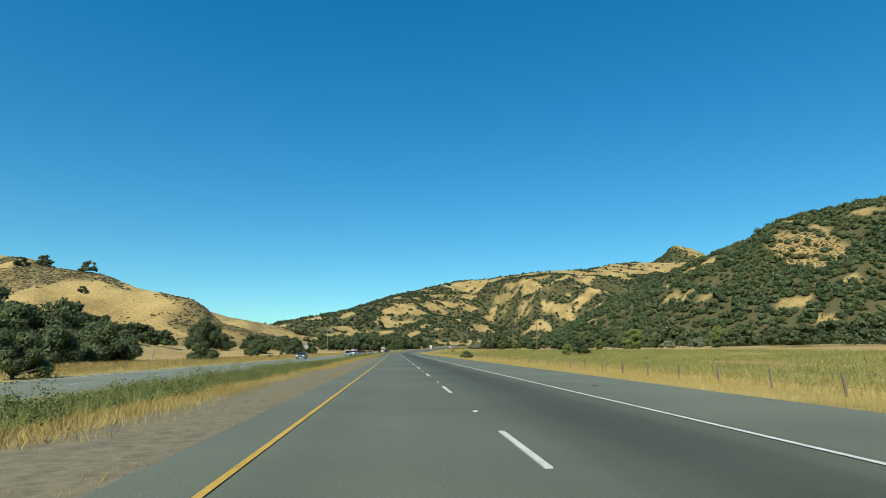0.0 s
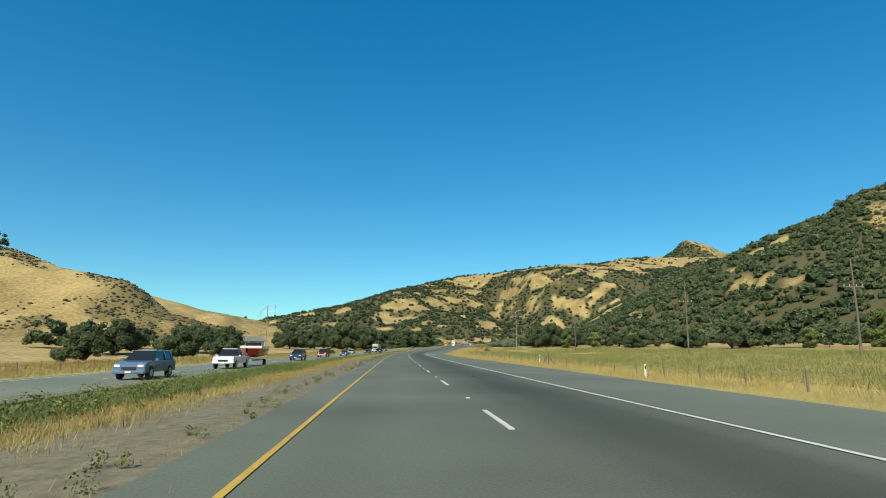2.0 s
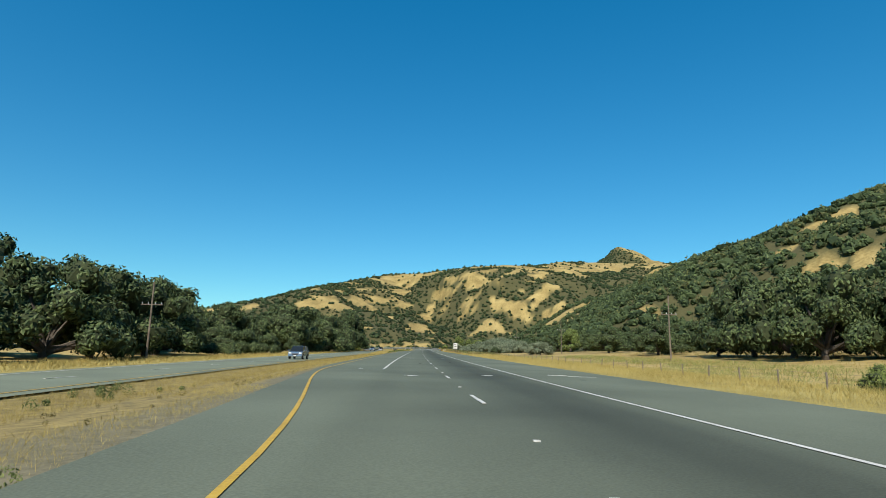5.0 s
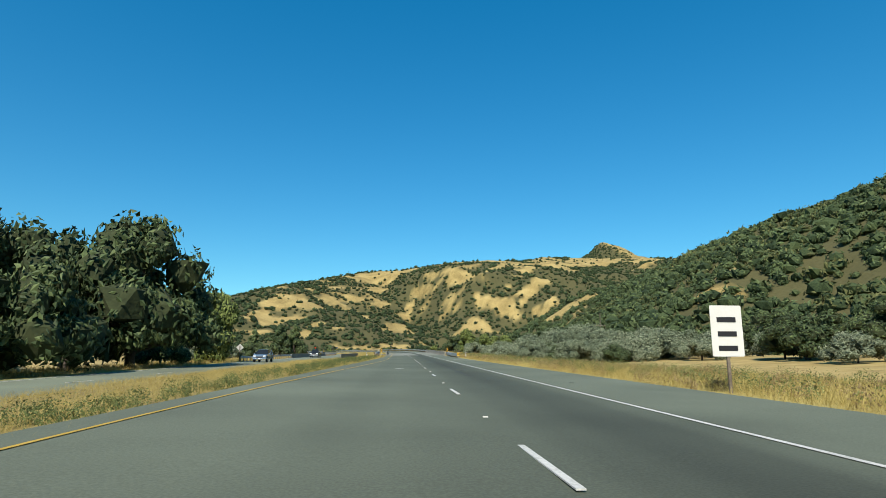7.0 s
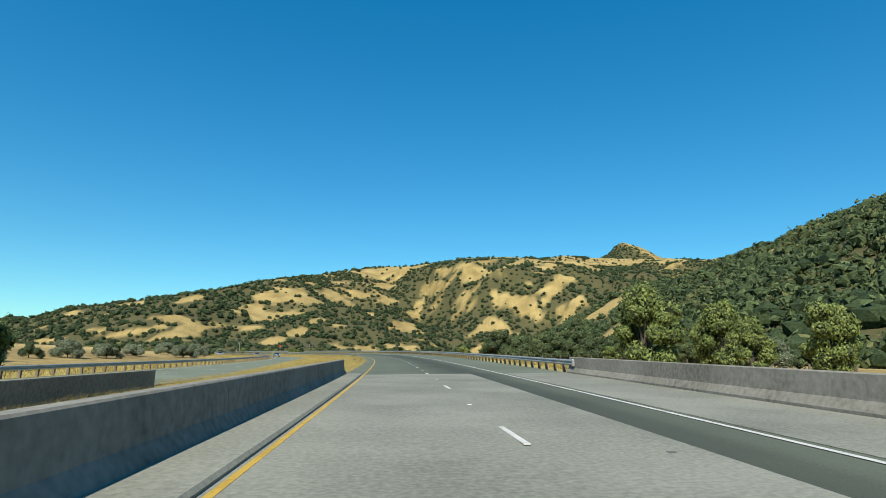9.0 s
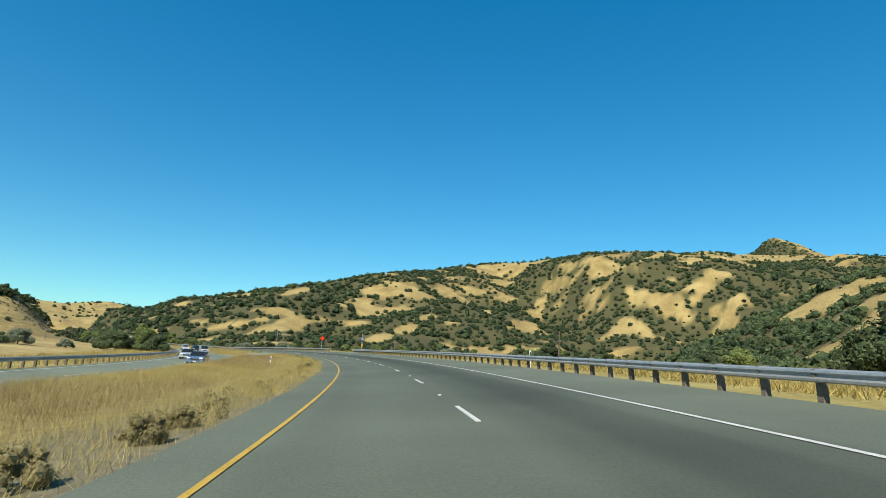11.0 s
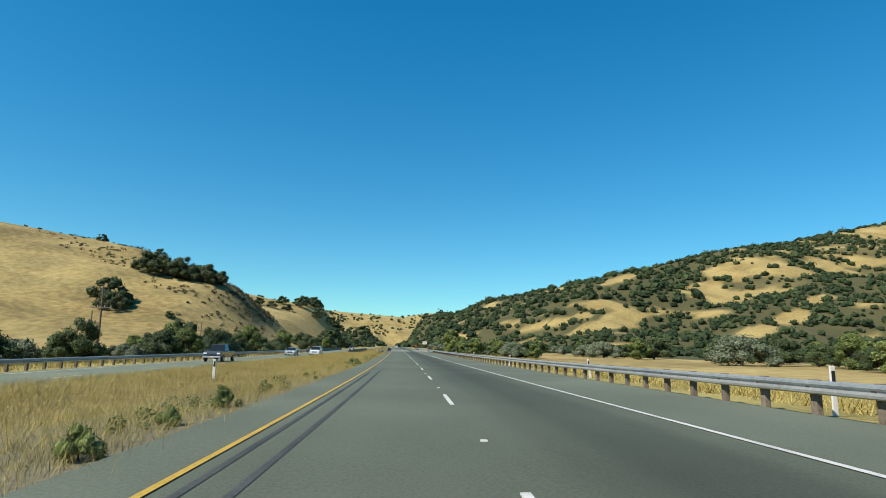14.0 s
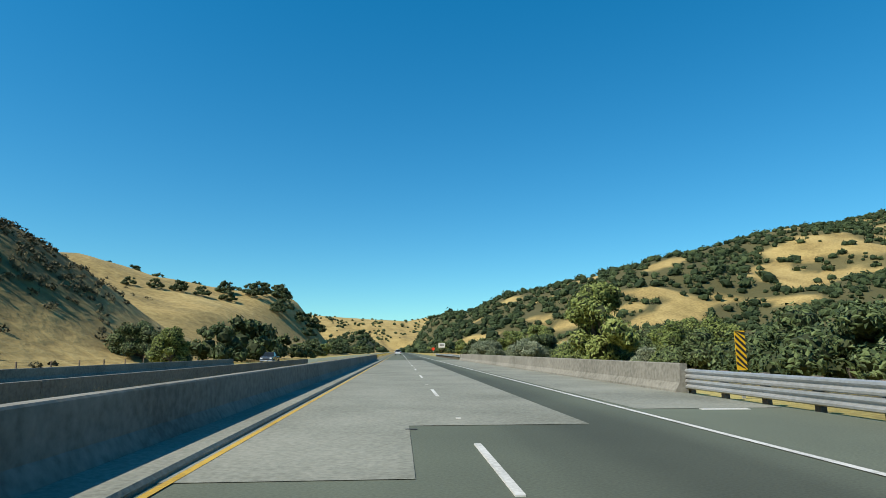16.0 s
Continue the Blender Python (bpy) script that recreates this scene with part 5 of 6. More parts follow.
def diamond_sign(s, l, z, size, mat, label, bar=False, post=None, turn=0.0):
    r = sign_root("diamond_sign", label, s, l, 0.0, turn)
    part("post", boxed(-0.025, 0.025, -0.02, 0.02, -0.3, z + size * 0.35, bevel=0.004), post or M_WOOD, r)
    if bar:
        plate(r, size, size, z, M_BLACK, -0.032, "border", 0.03, 45)
        plate(r, size * 0.95, size * 0.95, z, mat, -0.038, "panel", 0.03, 45)
        plate(r, size * 0.78, size * 0.20, z - 0.02, M_BLACK, -0.044, "symbol", 0.03)
        for dx in (-0.25, 0.25):
            plate(r, size * 0.16, size * 0.10, z - 0.02 - size * 0.13, M_BLACK, -0.044, "symbol", 0.02, x=dx * size)
        plate(r, size * 0.2, size * 0.12, z - 0.02 + size * 0.13, M_BLACK, -0.044, "symbol", 0.02)
    else:
        plate(r, size, size, z, mat, -0.032, "panel", 0.03, 45)
    return r


def white_sign(s, l, z0, w, h, label, lines=2, back=False, post=None):
    r = sign_root("road_sign", label, s, l, 0.0, 180 if back else 0)
    part("post", boxed(-0.025, 0.025, -0.02, 0.02, -0.3, z0 + h * 0.8, bevel=0.004), post or M_WOOD, r)
    plate(r, w, h, z0 + h / 2, M_SIGNWHITE if not back else M_BACK, -0.03, "panel", 0.02)
    if not back:
        for i in range(lines):
            plate(r, w * 0.6, h * 0.10, z0 + h * (0.72 - 0.28 * i), M_BLACK, -0.036, "writing_bar", 0.004)


def one_way_sign(s, l):
    r = sign_root("one_way_sign", "black one way arrow sign on leaning wooden post", s, l, 0.0, 48)
    p = part("post", boxed(-0.035, 0.035, -0.03, 0.03, -0.3, 1.12, bevel=0.006), M_WOOD, r)
    plate(r, 0.46, 0.30, 0.98, M_BLACK, -0.04, "panel", 0.02)
    bm = bmesh.new()
    pts = [(-0.19, -0.05), (0.06, -0.05), (0.06, -0.10), (0.20, 0.0), (0.06, 0.10), (0.06, 0.05), (-0.19, 0.05)]
    bm.faces.new([bm.verts.new((a, -0.046, 0.98 + b)) for a, b in pts])
    bmesh.ops.solidify(bm, geom=bm.faces[:], thickness=0.003)
    part("arrow", bm, M_SIGNWHITE, r, "white arrow")
    text("ONE WAY", 0.062, M_BLACK, r, Matrix.Translation((-0.045, -0.053, 0.98)) @ FACE)


def object_marker(s, l, z0, z1, w, lean=1, label="yellow and black striped object marker by the bridge end"):
    r = sign_root("object_marker", label, s, l, 0.0, category="marker")
    part("post", boxed(-0.02, 0.02, -0.01, 0.02, -0.3, z1 - 0.05), M_STEEL, r)
    plate(r, w, z1 - z0, (z0 + z1) / 2, M_SIGNYELLOW, -0.02, "panel", 0.01)
    n = max(2, int(round((z1 - z0) / w * 1.6)))
    pitch = (z1 - z0) / n
    for i in range(-1, n + 1):
        a = z0 + pitch * (i + 0.25)
        pts = []
        for px, dz in ((-w / 2, 0), (w / 2, w * lean), (w / 2, w * lean + pitch * 0.5), (-w / 2, pitch * 0.5)):
            pts.append((px, min(max(a + dz - (w if lean < 0 else 0) * lean, z0), z1)))
        if max(q[1] for q in pts) - min(q[1] for q in pts) < 0.01 or len(set(pts)) < 3:
            continue
        bm = bmesh.new()
        bm.faces.new([bm.verts.new((px, -0.0275, pz)) for px, pz in dict.fromkeys(pts)])
        part("stripe", bm, M_BLACK, r)


def delineator(s, l, high=0.46, label="white roadside delineator post", tilt=0.0, orange=False):
    r = tagged(new("delineator"), label, "marker post", group="delineators")
    r.matrix_basis = pose(*at(s, l, float(lay(s, l))), 0, tilt, heading(s))
    part("post", boxed(-0.03, 0.03, -0.012, 0.012, -0.2, high, bevel=0.008), M_SIGNWHITE, r)
    part("reflector", boxed(-0.018, 0.018, -0.016, -0.011, high * 0.62, high * 0.9), M_ORANGE if orange else M_BLACK, r)


def utility_pole(s, l, high, label, style=0, turn=0.0):
    r = tagged(new("utility_pole"), label, "utility pole", group="utility poles")
    x, y, _ = at(s, l)
    z = float(z_at(x, y)) if abs(l) > 9 else at(s, l, float(lay(s, l)))[2]
    r.matrix_basis = pose(x, y, z, 0, 0, heading(s) + turn)
    bm = bmesh.new()
    limb(bm, (0, 0, -0.5), (0, 0, high), 0.075, 0.045, 8)
    part("pole", bm, M_POLE if style else M_WOOD, r)
    part("crossarm", boxed(-0.62, 0.62, -0.03, 0.03, high * 0.70, high * 0.70 + 0.06, bevel=0.008), M_WOOD, r)
    for px in (-0.55, -0.2, 0.2, 0.55):
        bm = bmesh.new()
        bmesh.ops.create_cone(bm, cap_ends=True, segments=8, radius1=0.03, radius2=0.018, depth=0.12, matrix=Matrix.Translation((px, 0, high * 0.70 + 0.12)))
        part("insulator", bm, M_STEEL, r)
    if style:
        part("upper_arm", tube([(-1.0, 0, high * 0.86), (-0.1, 0, high * 0.985), (0.3, 0, high * 1.02), (1.05, 0, high * 1.03)], 0.025), M_STEEL, r)
        part("lower_arm", tube([(-1.0, 0, high * 0.86), (0, 0, high * 0.875), (1.1, 0, high * 0.88)], 0.02), M_STEEL, r)
        for px, pz in ((-1.0, 0.86), (1.05, 1.03), (1.1, 0.88)):
            bm = bmesh.new()
            for i in range(7):
                bmesh.ops.create_cone(bm, cap_ends=True, segments=8, radius1=0.05, radius2=0.03, depth=0.05, matrix=Matrix.Translation((px, 0, high * pz - 0.08 - 0.085 * i)))
            part("insulator_string", bm, M_BLACK, r)


def roadside_pole(s, l, high):
    """A pole with two crossarms, braces and insulators behind the guard rail."""
    r = tagged(new("utility_pole"), "weathered wooden utility pole with two crossarms behind guard rail", "utility pole", group="utility poles")
    r.matrix_basis = pose(*at(s, l, float(lay(s, l))), 0, 0, heading(s) + 14)
    bm = bmesh.new()
    limb(bm, (0, 0, -0.5), (0, 0, high * 0.97), 0.065, 0.05, 10)
    part("pole", bm, M_POLE, r)
    part("crossarm", boxed(-0.55, 0.55, -0.07, -0.02, high * 0.84, high * 0.84 + 0.06, bevel=0.008), M_WOOD, r)
    arm = part("crossarm", boxed(-0.55, 0.55, -0.03, 0.03, -0.03, 0.03, bevel=0.008), M_WOOD, r)
    arm.matrix_basis = pose(0.05, -0.05, high * 0.955, 0, 5, 0)
    for sx in (-1, 1):
        part("brace", tube([(sx * 0.27, -0.06, high * 0.84), (0, -0.06, high * 0.77)], 0.01), M_STEEL, r)
    for px, pz in ((-0.46, 0.955), (0.5, 0.935), (-0.42, 0.81), (0.42, 0.81)):
        bm = bmesh.new()
        for i in range(3):
            bmesh.ops.create_cone(bm, cap_ends=True, segments=10, radius1=0.045, radius2=0.025, depth=0.04, matrix=Matrix.Translation((px, -0.05, high * pz - 0.05 * i)))
        part("insulator", bm, M_STEEL, r)


def snag(s, l, high):
    """The pale stump of a dead tree with a few broken limbs."""
    r = tagged(new("dead_tree"), "bleached broken trunk of a dead tree", "dead tree")
    x, y, _ = at(s, l)
    r.matrix_basis = pose(float(x), float(y), float(z_at(x, y)) - 0.1, 0, 0, 40)
    for a, b, r0, r1 in (((0, 0, 0), (0.15, 0, high * 0.55), 0.16, 0.12), ((0.15, 0, high * 0.5), (0.3, 0.05, high), 0.12, 0.02), ((0.1, 0, high * 0.4), (-0.25, 0.1, high * 0.7), 0.06, 0.02), ((0.12, 0, high * 0.3), (0.5, -0.1, high * 0.5), 0.05, 0.015)):
        bm = bmesh.new()
        limb(bm, a, b, r0, r1, 7)
        part("trunk" if r0 > 0.1 else "limb", bm, M_POLE, r)


def wire_fence(s0, s1, l, spacing, high, label, metal=True):
    r = tagged(new("wire_fence"), label, "fence")
    bm = boxed(-0.016, 0.016, -0.016, 0.016, -0.15, high) if metal else boxed(-0.03, 0.03, -0.03, 0.03, -0.15, high, bevel=0.006)
    me = bpy.data.meshes.new("fence_post")
    bm.to_mesh(me)
    bm.free()
    me.materials.append(M_WOOD)
    g = np.random.default_rng(int(s0 + 900))
    ps = []
    for s in np.arange(s0, s1, spacing):
        x, y, z = at(s, l, float(lay(s, l)))
        z = max(z, float(z_at(x, y))) if abs(l) > 9 else z
        p = part("fence_post", me, None, r)
        p.matrix_basis = pose(x, y, z, g.normal(0, 2.5), g.normal(0, 2.5), heading(s))
        ps.append((x, y, z))
    for k in (0.4, 0.66, 0.92):
        bm = bmesh.new()
        for a, b in zip(ps, ps[1:]):
            limb(bm, (a[0], a[1], a[2] + high * k), (b[0], b[1], b[2] + high * k), 0.0022, 0.0022, 3)
        part("wire", bm, M_WIRE, r)


def arrow_marking(s, l, kind="straight"):
    """A painted lane arrow, drawn out along the road."""
    if kind == "straight":
        pts = [(-0.055, 0), (0.055, 0), (0.055, 0.98), (0.25, 0.74), (0.25, 0.92), (0.0, 1.30), (-0.25, 0.92), (-0.25, 0.74), (-0.055, 0.98)]
    else:
        pts = [(-0.05, 0), (0.06, 0), (0.06, 0.75), (-0.02, 0.95), (-0.16, 0.98), (-0.16, 1.15), (-0.40, 0.86), (-0.16, 0.58), (-0.16, 0.76), (-0.08, 0.74), (-0.05, 0.66)]
    bm = bmesh.new()
    bm.faces.new([bm.verts.new((a, b, 0.006)) for a, b in pts])
    bmesh.ops.triangulate(bm, faces=bm.faces[:])
    p = part("lane_arrow", bm, M_WHITE, road)
    p.matrix_basis = road_pose(s, l)


def patch(s, l, w, d, mat, name="paint_mark"):
    p = part(name, boxed(-w / 2, w / 2, -d / 2, d / 2, -0.004, 0.006), mat, road)
    p.matrix_basis = road_pose(s, l)


# guard rails and bridges
RAIL_LABEL = "galvanised steel guard rail on wooden posts"
guard_rail(311.3, 322.4, 3.95, -1, RAIL_LABEL, double=311.3)
guard_rail(352, 468, 3.66, -1, RAIL_LABEL)
guard_rail(478, 609.2, 3.72, -1, RAIL_LABEL, double=600)
guard_rail(309.5, 321.4, -2.75, 1, RAIL_LABEL + " in dry grass")
guard_rail(586.8, 600.5, -2.6, 1, RAIL_LABEL + " in dry grass", -0.08)
guard_rail(303, 322, -11.5, 1, RAIL_LABEL + " along the opposite carriageway", -0.28)
guard_rail(352, 597, -11.5, 1, RAIL_LABEL + " along the opposite carriageway", -0.28)
PARAPET = "weathered concrete parapet of a road bridge"
barrier(321.5, 352.5, 3.72, -1, PARAPET)
barrier(321.3, 352.5, -2.1, 1, PARAPET, 0.385, kerb=0.38)
barrier(322, 352.5, -6.7, -1, PARAPET, 0.40, base=-0.28)
barrier(322, 352.5, -11.5, 1, PARAPET, 0.40, base=-0.28)
barrier(608.4, 640, 3.64, -1, PARAPET, 0.42)
barrier(600.2, 640, -2.06, 1, PARAPET, 0.385, kerb=0.36)
barrier(596, 640, -6.7, -1, PARAPET, 0.40, base=-0.28)
barrier(596, 640, -11.5, 1, PARAPET, 0.40, base=-0.28)
guard_rail(640.5, 668, 3.66, -1, RAIL_LABEL)
for a, b in ((321.5, 352.5), (604.5, 640)):
    deck = strip("bridge_deck", a - 1.6, b, 2.0, lambda s: [(-2.08, 0.004), (-0.4, 0.004)], M_DECK)
    tagged(deck, "worn pale concrete bridge deck", "road", kind="structure")
    deck = strip("bridge_deck", a + 0.4, b, 2.0, lambda s: [(-0.4, 0.004), (1.1, 0.004)], M_DECK)
    tagged(deck, "worn pale concrete bridge deck", "road", kind="structure")
    deck = strip("bridge_deck", a + 1.6, b, 2.0, lambda s: [(2.0, 0.004), (3.6, 0.004)], M_DECK)
    tagged(deck, "pale concrete shoulder of the bridge", "road", kind="structure")

# signs and markers
speed_sign(192.6, 4.75)
diamond_sign(157.75, 4.5, 1.36, 0.50, M_SIGNYELLOW, "yellow diamond warning sign with black symbol", True)
white_sign(272, 4.7, 0.55, 0.55, 0.85, "white rectangular road sign on wooden post", 3)
white_sign(77.5, -12.2, 0.75, 0.34, 0.42, "road sign seen from behind, bare metal", back=True)
diamond_sign(304.5, -12.0, 0.66, 0.36, M_BACK, "diamond road sign seen from its bare metal back", turn=180)
one_way_sign(481.6, -2.86)
diamond_sign(487.1, 5.3, 1.48, 0.42, M_ORANGE, "plain orange-red diamond road works sign", post=M_STEEL)
white_sign(742, 9.6, 1.45, 1.6, 1.1, "white rectangular road sign beyond the bridge", 2)
diamond_sign(690, 4.6, 0.95, 0.42, M_ORANGE, "plain orange-red diamond road works sign", post=M_STEEL)
object_marker(311.2, 4.0, 0.13, 0.38, 0.25, -1, "yellow and black striped marker on the rail end")
object_marker(321.8, 4.0, 0.30, 0.78, 0.16, -1)
object_marker(321.3, -2.62, 0.30, 0.72, 0.16, 1)
object_marker(477.8, 3.82, 0.15, 0.36, 0.20, 1, "yellow and black striped marker on the rail end")
object_marker(608.0, 4.32, 0.33, 0.88, 0.15, -1)
object_marker(600.2, -2.7, 0.30, 0.72, 0.17, 1)
cb = sign_root("call_box", "blue call box sign with solar panel on metal pole", 468.8, 4.7, 0.0, category="call box")
part("pole", tube([(0, 0, -0.3), (0, 0, 1.92)], 0.022), M_STEEL, cb)
plate(cb, 0.22, 0.28, 1.25, M_BLUE, -0.03, "panel", 0.02)
for z in (1.31, 1.21):
    plate(cb, 0.15, 0.035, z, M_SIGNWHITE, -0.036, "writing_bar", 0.004)
part("box", boxed(-0.07, 0.07, -0.08, 0.0, 0.55, 0.80, bevel=0.012), M_SIGNYELLOW, cb)
part("solar_panel", boxed(-0.12, 0.12, -0.10, 0.10, 1.90, 1.915), M_BLACK, cb)
sp = sign_root("stop_sign", "stop sign seen from behind on wooden post", 477.2, 7.2, -0.1)
part("post", boxed(-0.03, 0.03, -0.03, 0.03, -0.3, 1.2, bevel=0.005), M_WOOD, sp)
bm = bmesh.new()
bmesh.ops.create_circle(bm, cap_ends=True, segments=8, radius=0.19, matrix=Matrix.Translation((0, 0.04, 1.15)) @ pose(0, 0, 0, 90, 22.5, 0))
bmesh.ops.solidify(bm, geom=bm.faces[:], thickness=0.006)
part("panel", bm, M_TRIM, sp)
for s, l, h, tilt in [(90.1, 5.70, 0.34, 0), (108.6, 7.4, 0.42, 2), (312.8, -3.6, 0.46, -4), (317, 4.6, 0.46, 0), (313.5, 4.9, 0.5, 2), (325, 4.4, 0.42, 0), (483.2, -3.85, 0.46, 4), (531.2, 4.15, 0.52, 0), (541, 4.6, 0.48, -8), (552, 4.4, 0.46, 0),
                      (566, 4.5, 0.5, 3), (579, 4.6, 0.48, -3), (592, 4.3, 0.42, 0), (604, -3.6, 0.5, 4), (538, -4.6, 0.42, 0), (508, -11.9, 0.45, 3), (430, 4.2, 0.5, 0), (406, 4.2, 0.5, 0), (442, -4.4, 0.42, 2), (600.5, -6.5, 0.5, -3)]:
    delineator(s, l, h, tilt=tilt)
delineator(140, -11.9, 0.40, "roadside delineator post with orange reflector", 0, True)

# poles and fences
for s, l, h in ((106, 25, 5.5), (164, 24, 5.0), (188, 17, 7.6), (232, 19, 5.0), (276, 21, 5.0), (330, 23, 5.0)):
    utility_pole(s, l, h, "tall pale utility pole with crossarms in a field", 1 if s == 188 else 0)
utility_pole(124, 24, 6.4, "wooden utility pole with crossarm at the field's edge")
utility_pole(157.3, -20.7, 7.0, "tall pale utility pole with insulator arms", 1)
for s, l, h in [(222, -16, 4.6), (560, -18, 4.2), (590, -22, 3.2), (575, -26, 3.2), (606, -20, 3.0), (628, -26, 3.2), (505, 24, 3.6), (462, 22, 3.6)]:
    utility_pole(s, l, h, "wooden utility pole with crossarm")
roadside_pole(515.8, 7.2, 3.55)
snag(537.9, 16.7, 2.4)
snag(98.1, -39.7, 2.2)
wire_fence(-6, 150, 6.6, 1.9, 0.40, "wire fence on thin posts in dry grass")
wire_fence(150, 262, 9.3, 1.9, 0.42, "wire fence on thin posts in dry grass")
wire_fence(20, 205, -14.0, 1.3, 0.42, "low wire fence beside the opposite carriageway")
wire_fence(560, 660, -17.5, 2.6, 0.55, "old wire fence across the grassy bank", False)
wire_fence(352, 468, 15, 2.2, 0.55, "pasture fence on wooden posts", False)
br = tagged(new("fence_brace"), "wooden tripod brace post of a wire fence", "fence post")
br.matrix_basis = pose(*at(103.6, 6.62, float(lay(103.6, 6.6))), 0, 0, heading(103))
for a, b in (((0, 0, -0.1), (0, 0, 0.62)), ((-0.30, 0, 0), (0, 0, 0.48)), ((0.32, 0.05, 0), (0, 0, 0.48))):
    part("post", tube([a, b], 0.022), M_WOOD, br)

# painted marks
for i in range(-10, 190):
    p = part("lane_reflector", bpy.data.meshes.get("lane_reflector") or bpy.data.meshes.new("lane_reflector"), None, road)
    if not p.data.polygons:
        bm = boxed(-0.024, 0.024, -0.024, 0.024, -0.004, 0.010, bevel=0.004)
        bm.to_mesh(p.data)
        bm.free()
        p.data.materials.append(M_WHITE)
    p.matrix_basis = road_pose(dash_place(i) + 0.52 * CYCLE, 0.03 + 0.02 * math.sin(i * 2.3))
for s, l in ((200.3, -0.76), (201.2, 1.05), (470.5, -0.84), (470.6, 1.05), (222, -0.76), (222.5, 1.0), (281, -0.8)):
    arrow_marking(s, l)
for s in (203.8, 226, 250):
    arrow_marking(s, -2.15, "left")
line("pocket_line", -1.5, 0.06, M_WHITE, 204, 262)
line("yellow_line", -7.3, 0.06, M_YELLOW, S0, 468, far_road, -0.272)
line("edge_line", -10.75, 0.06, M_WHITE, S0, 468, far_road, -0.272)
line("yellow_line", -7.3, 0.06, M_YELLOW, 484, S1, far_road, -0.272)
line("edge_line", -10.75, 0.06, M_WHITE, 484, S1, far_road, -0.272)
far_dash = dash_mesh
for i in range(-6, 150):
    p = part("lane_dash", far_dash, None, far_road)
    p.matrix_basis = road_pose(i * CYCLE, -8.95, -0.276)
for i in range(7):
    patch(472.0 + i * 2.0, 2.06, 0.06, 0.75, M_WHITE, "lane_dash")
patch(139.8, 2.45, 1.0, 0.05, M_WHITE)
patch(301.5, 2.95, 0.42, 0.30, M_WHITE)
patch(302.0, 3.35, 0.30, 0.12, M_WHITE)
patch(202.5, 3.0, 0.5, 0.12, M_WHITE)
patch(202.0, 3.5, 0.7, 0.05, M_WHITE)
patch(606.0, 2.9, 0.5, 0.10, M_WHITE)
M_TAR = plain("tar_seam", (0.035, 0.036, 0.036), 0.7)
tar_rng = np.random.default_rng(8)


def skid(s0, s1, l, width=0.05):
    line("tyre_mark", l, width, M_SKID, s0, s1, z=0.003)


M_SKID = material("tyre_marks", [(0.0315, 0.0329, 0.0315), (0.0455, 0.0476, 0.0448), (0.07, 0.0728, 0.0686)], 1.5, 40.0, 0.8, 0.2)
for a, b, l in ((23.4, 28.5, 0.50), (23.6, 28.8, 0.74), (66, 74, -1.25), (66.5, 74.5, -1.1), (95.4, 97.6, -0.62), (526.5, 540, -1.40), (526.5, 541, -1.18), (397, 409, 2.15), (398, 410, 2.35), (276, 292, 0.85)):
    skid(a, b, l, 0.025 if l > 2 else 0.045)
for i in range(46):
    s = tar_rng.uniform(2, 640)
    l = tar_rng.choice([-1.45, -0.5, 0.2, 0.9, 2.6, 3.0])
    w, d = tar_rng.uniform(0.04, 0.14), tar_rng.uniform(0.02, 0.07)
    patch(s, l + tar_rng.uniform(-0.15, 0.15), w, d, M_TAR, "tar_spot")

# first trees of a kind that no place took
for kind in PROTO.values():
    for p in kind:
        if p.name not in USED:
            for c in list(p.children):
                bpy.data.objects.remove(c)
            bpy.data.objects.remove(p)

# ---- farmhouse ----
def farmhouse():
    x, y = -46.0, 198.0
    z = float(z_at(x, y))
    h = tagged(new("farmhouse"), "low white farmhouse with grey roof and porch", "house")
    h.matrix_basis = pose(x, y, z, 0, 0, 20)
    part("wall", boxed(-2.6, 2.6, -1.6, 1.6, -0.3, 1.35), M_PLASTER, h)
    part("garage_wall", boxed(-4.2, -2.6, -1.9, 0.6, -0.3, 1.05), M_PLASTER, h)
    bm = bmesh.new()
    v = [bm.verts.new(p) for p in ((-3.0, -2.3, 1.25), (3.0, -2.3, 1.25), (3.0, 2.0, 1.25), (-3.0, 2.0, 1.25), (-2.0, -0.1, 2.25), (2.0, -0.1, 2.25))]
    for f in ((0, 1, 5, 4), (1, 2, 5), (2, 3, 4, 5), (3, 0, 4), (3, 2, 1, 0)):
        bm.faces.new([v[i] for i in f])
    part("roof", bm, M_ROOF, h)
    part("garage_roof", boxed(-4.4, -2.7, -2.1, 0.8, 1.05, 1.16), M_ROOF, h)
    for px in (-2.4, -0.8, 0.8, 2.4):
        part("porch_post", boxed(px - 0.05, px + 0.05, -2.2, -2.1, -0.3, 1.25), M_PLASTER, h)
    part("porch_floor", boxed(-2.6, 2.6, -2.25, -1.6, -0.3, 0.05), M_CONCRETE, h)
    for px in (-1.8, -0.2, 1.5):
        w = part("window", boxed(px - 0.33, px + 0.33, -1.64, -1.58, 0.45, 1.05), M_PLASTER, h)
        part("pane", boxed(px - 0.28, px + 0.28, -1.66, -1.63, 0.5, 1.0), M_GLASS, w)
    part("door", boxed(0.45, 0.85, -1.65, -1.58, 0.05, 1.0), M_WOOD, h)
    part("garage_door", boxed(-4.0, -2.8, -1.94, -1.88, -0.2, 0.85), M_SIGNWHITE, h)


farmhouse()


# ---- vehicles ----
def paint(name, rgb):
    m = plain(name, rgb, 0.22, 0.25, 0.05)
    m.node_tree.nodes["Principled BSDF"].inputs["Coat Weight"].default_value = 0.6
    return m


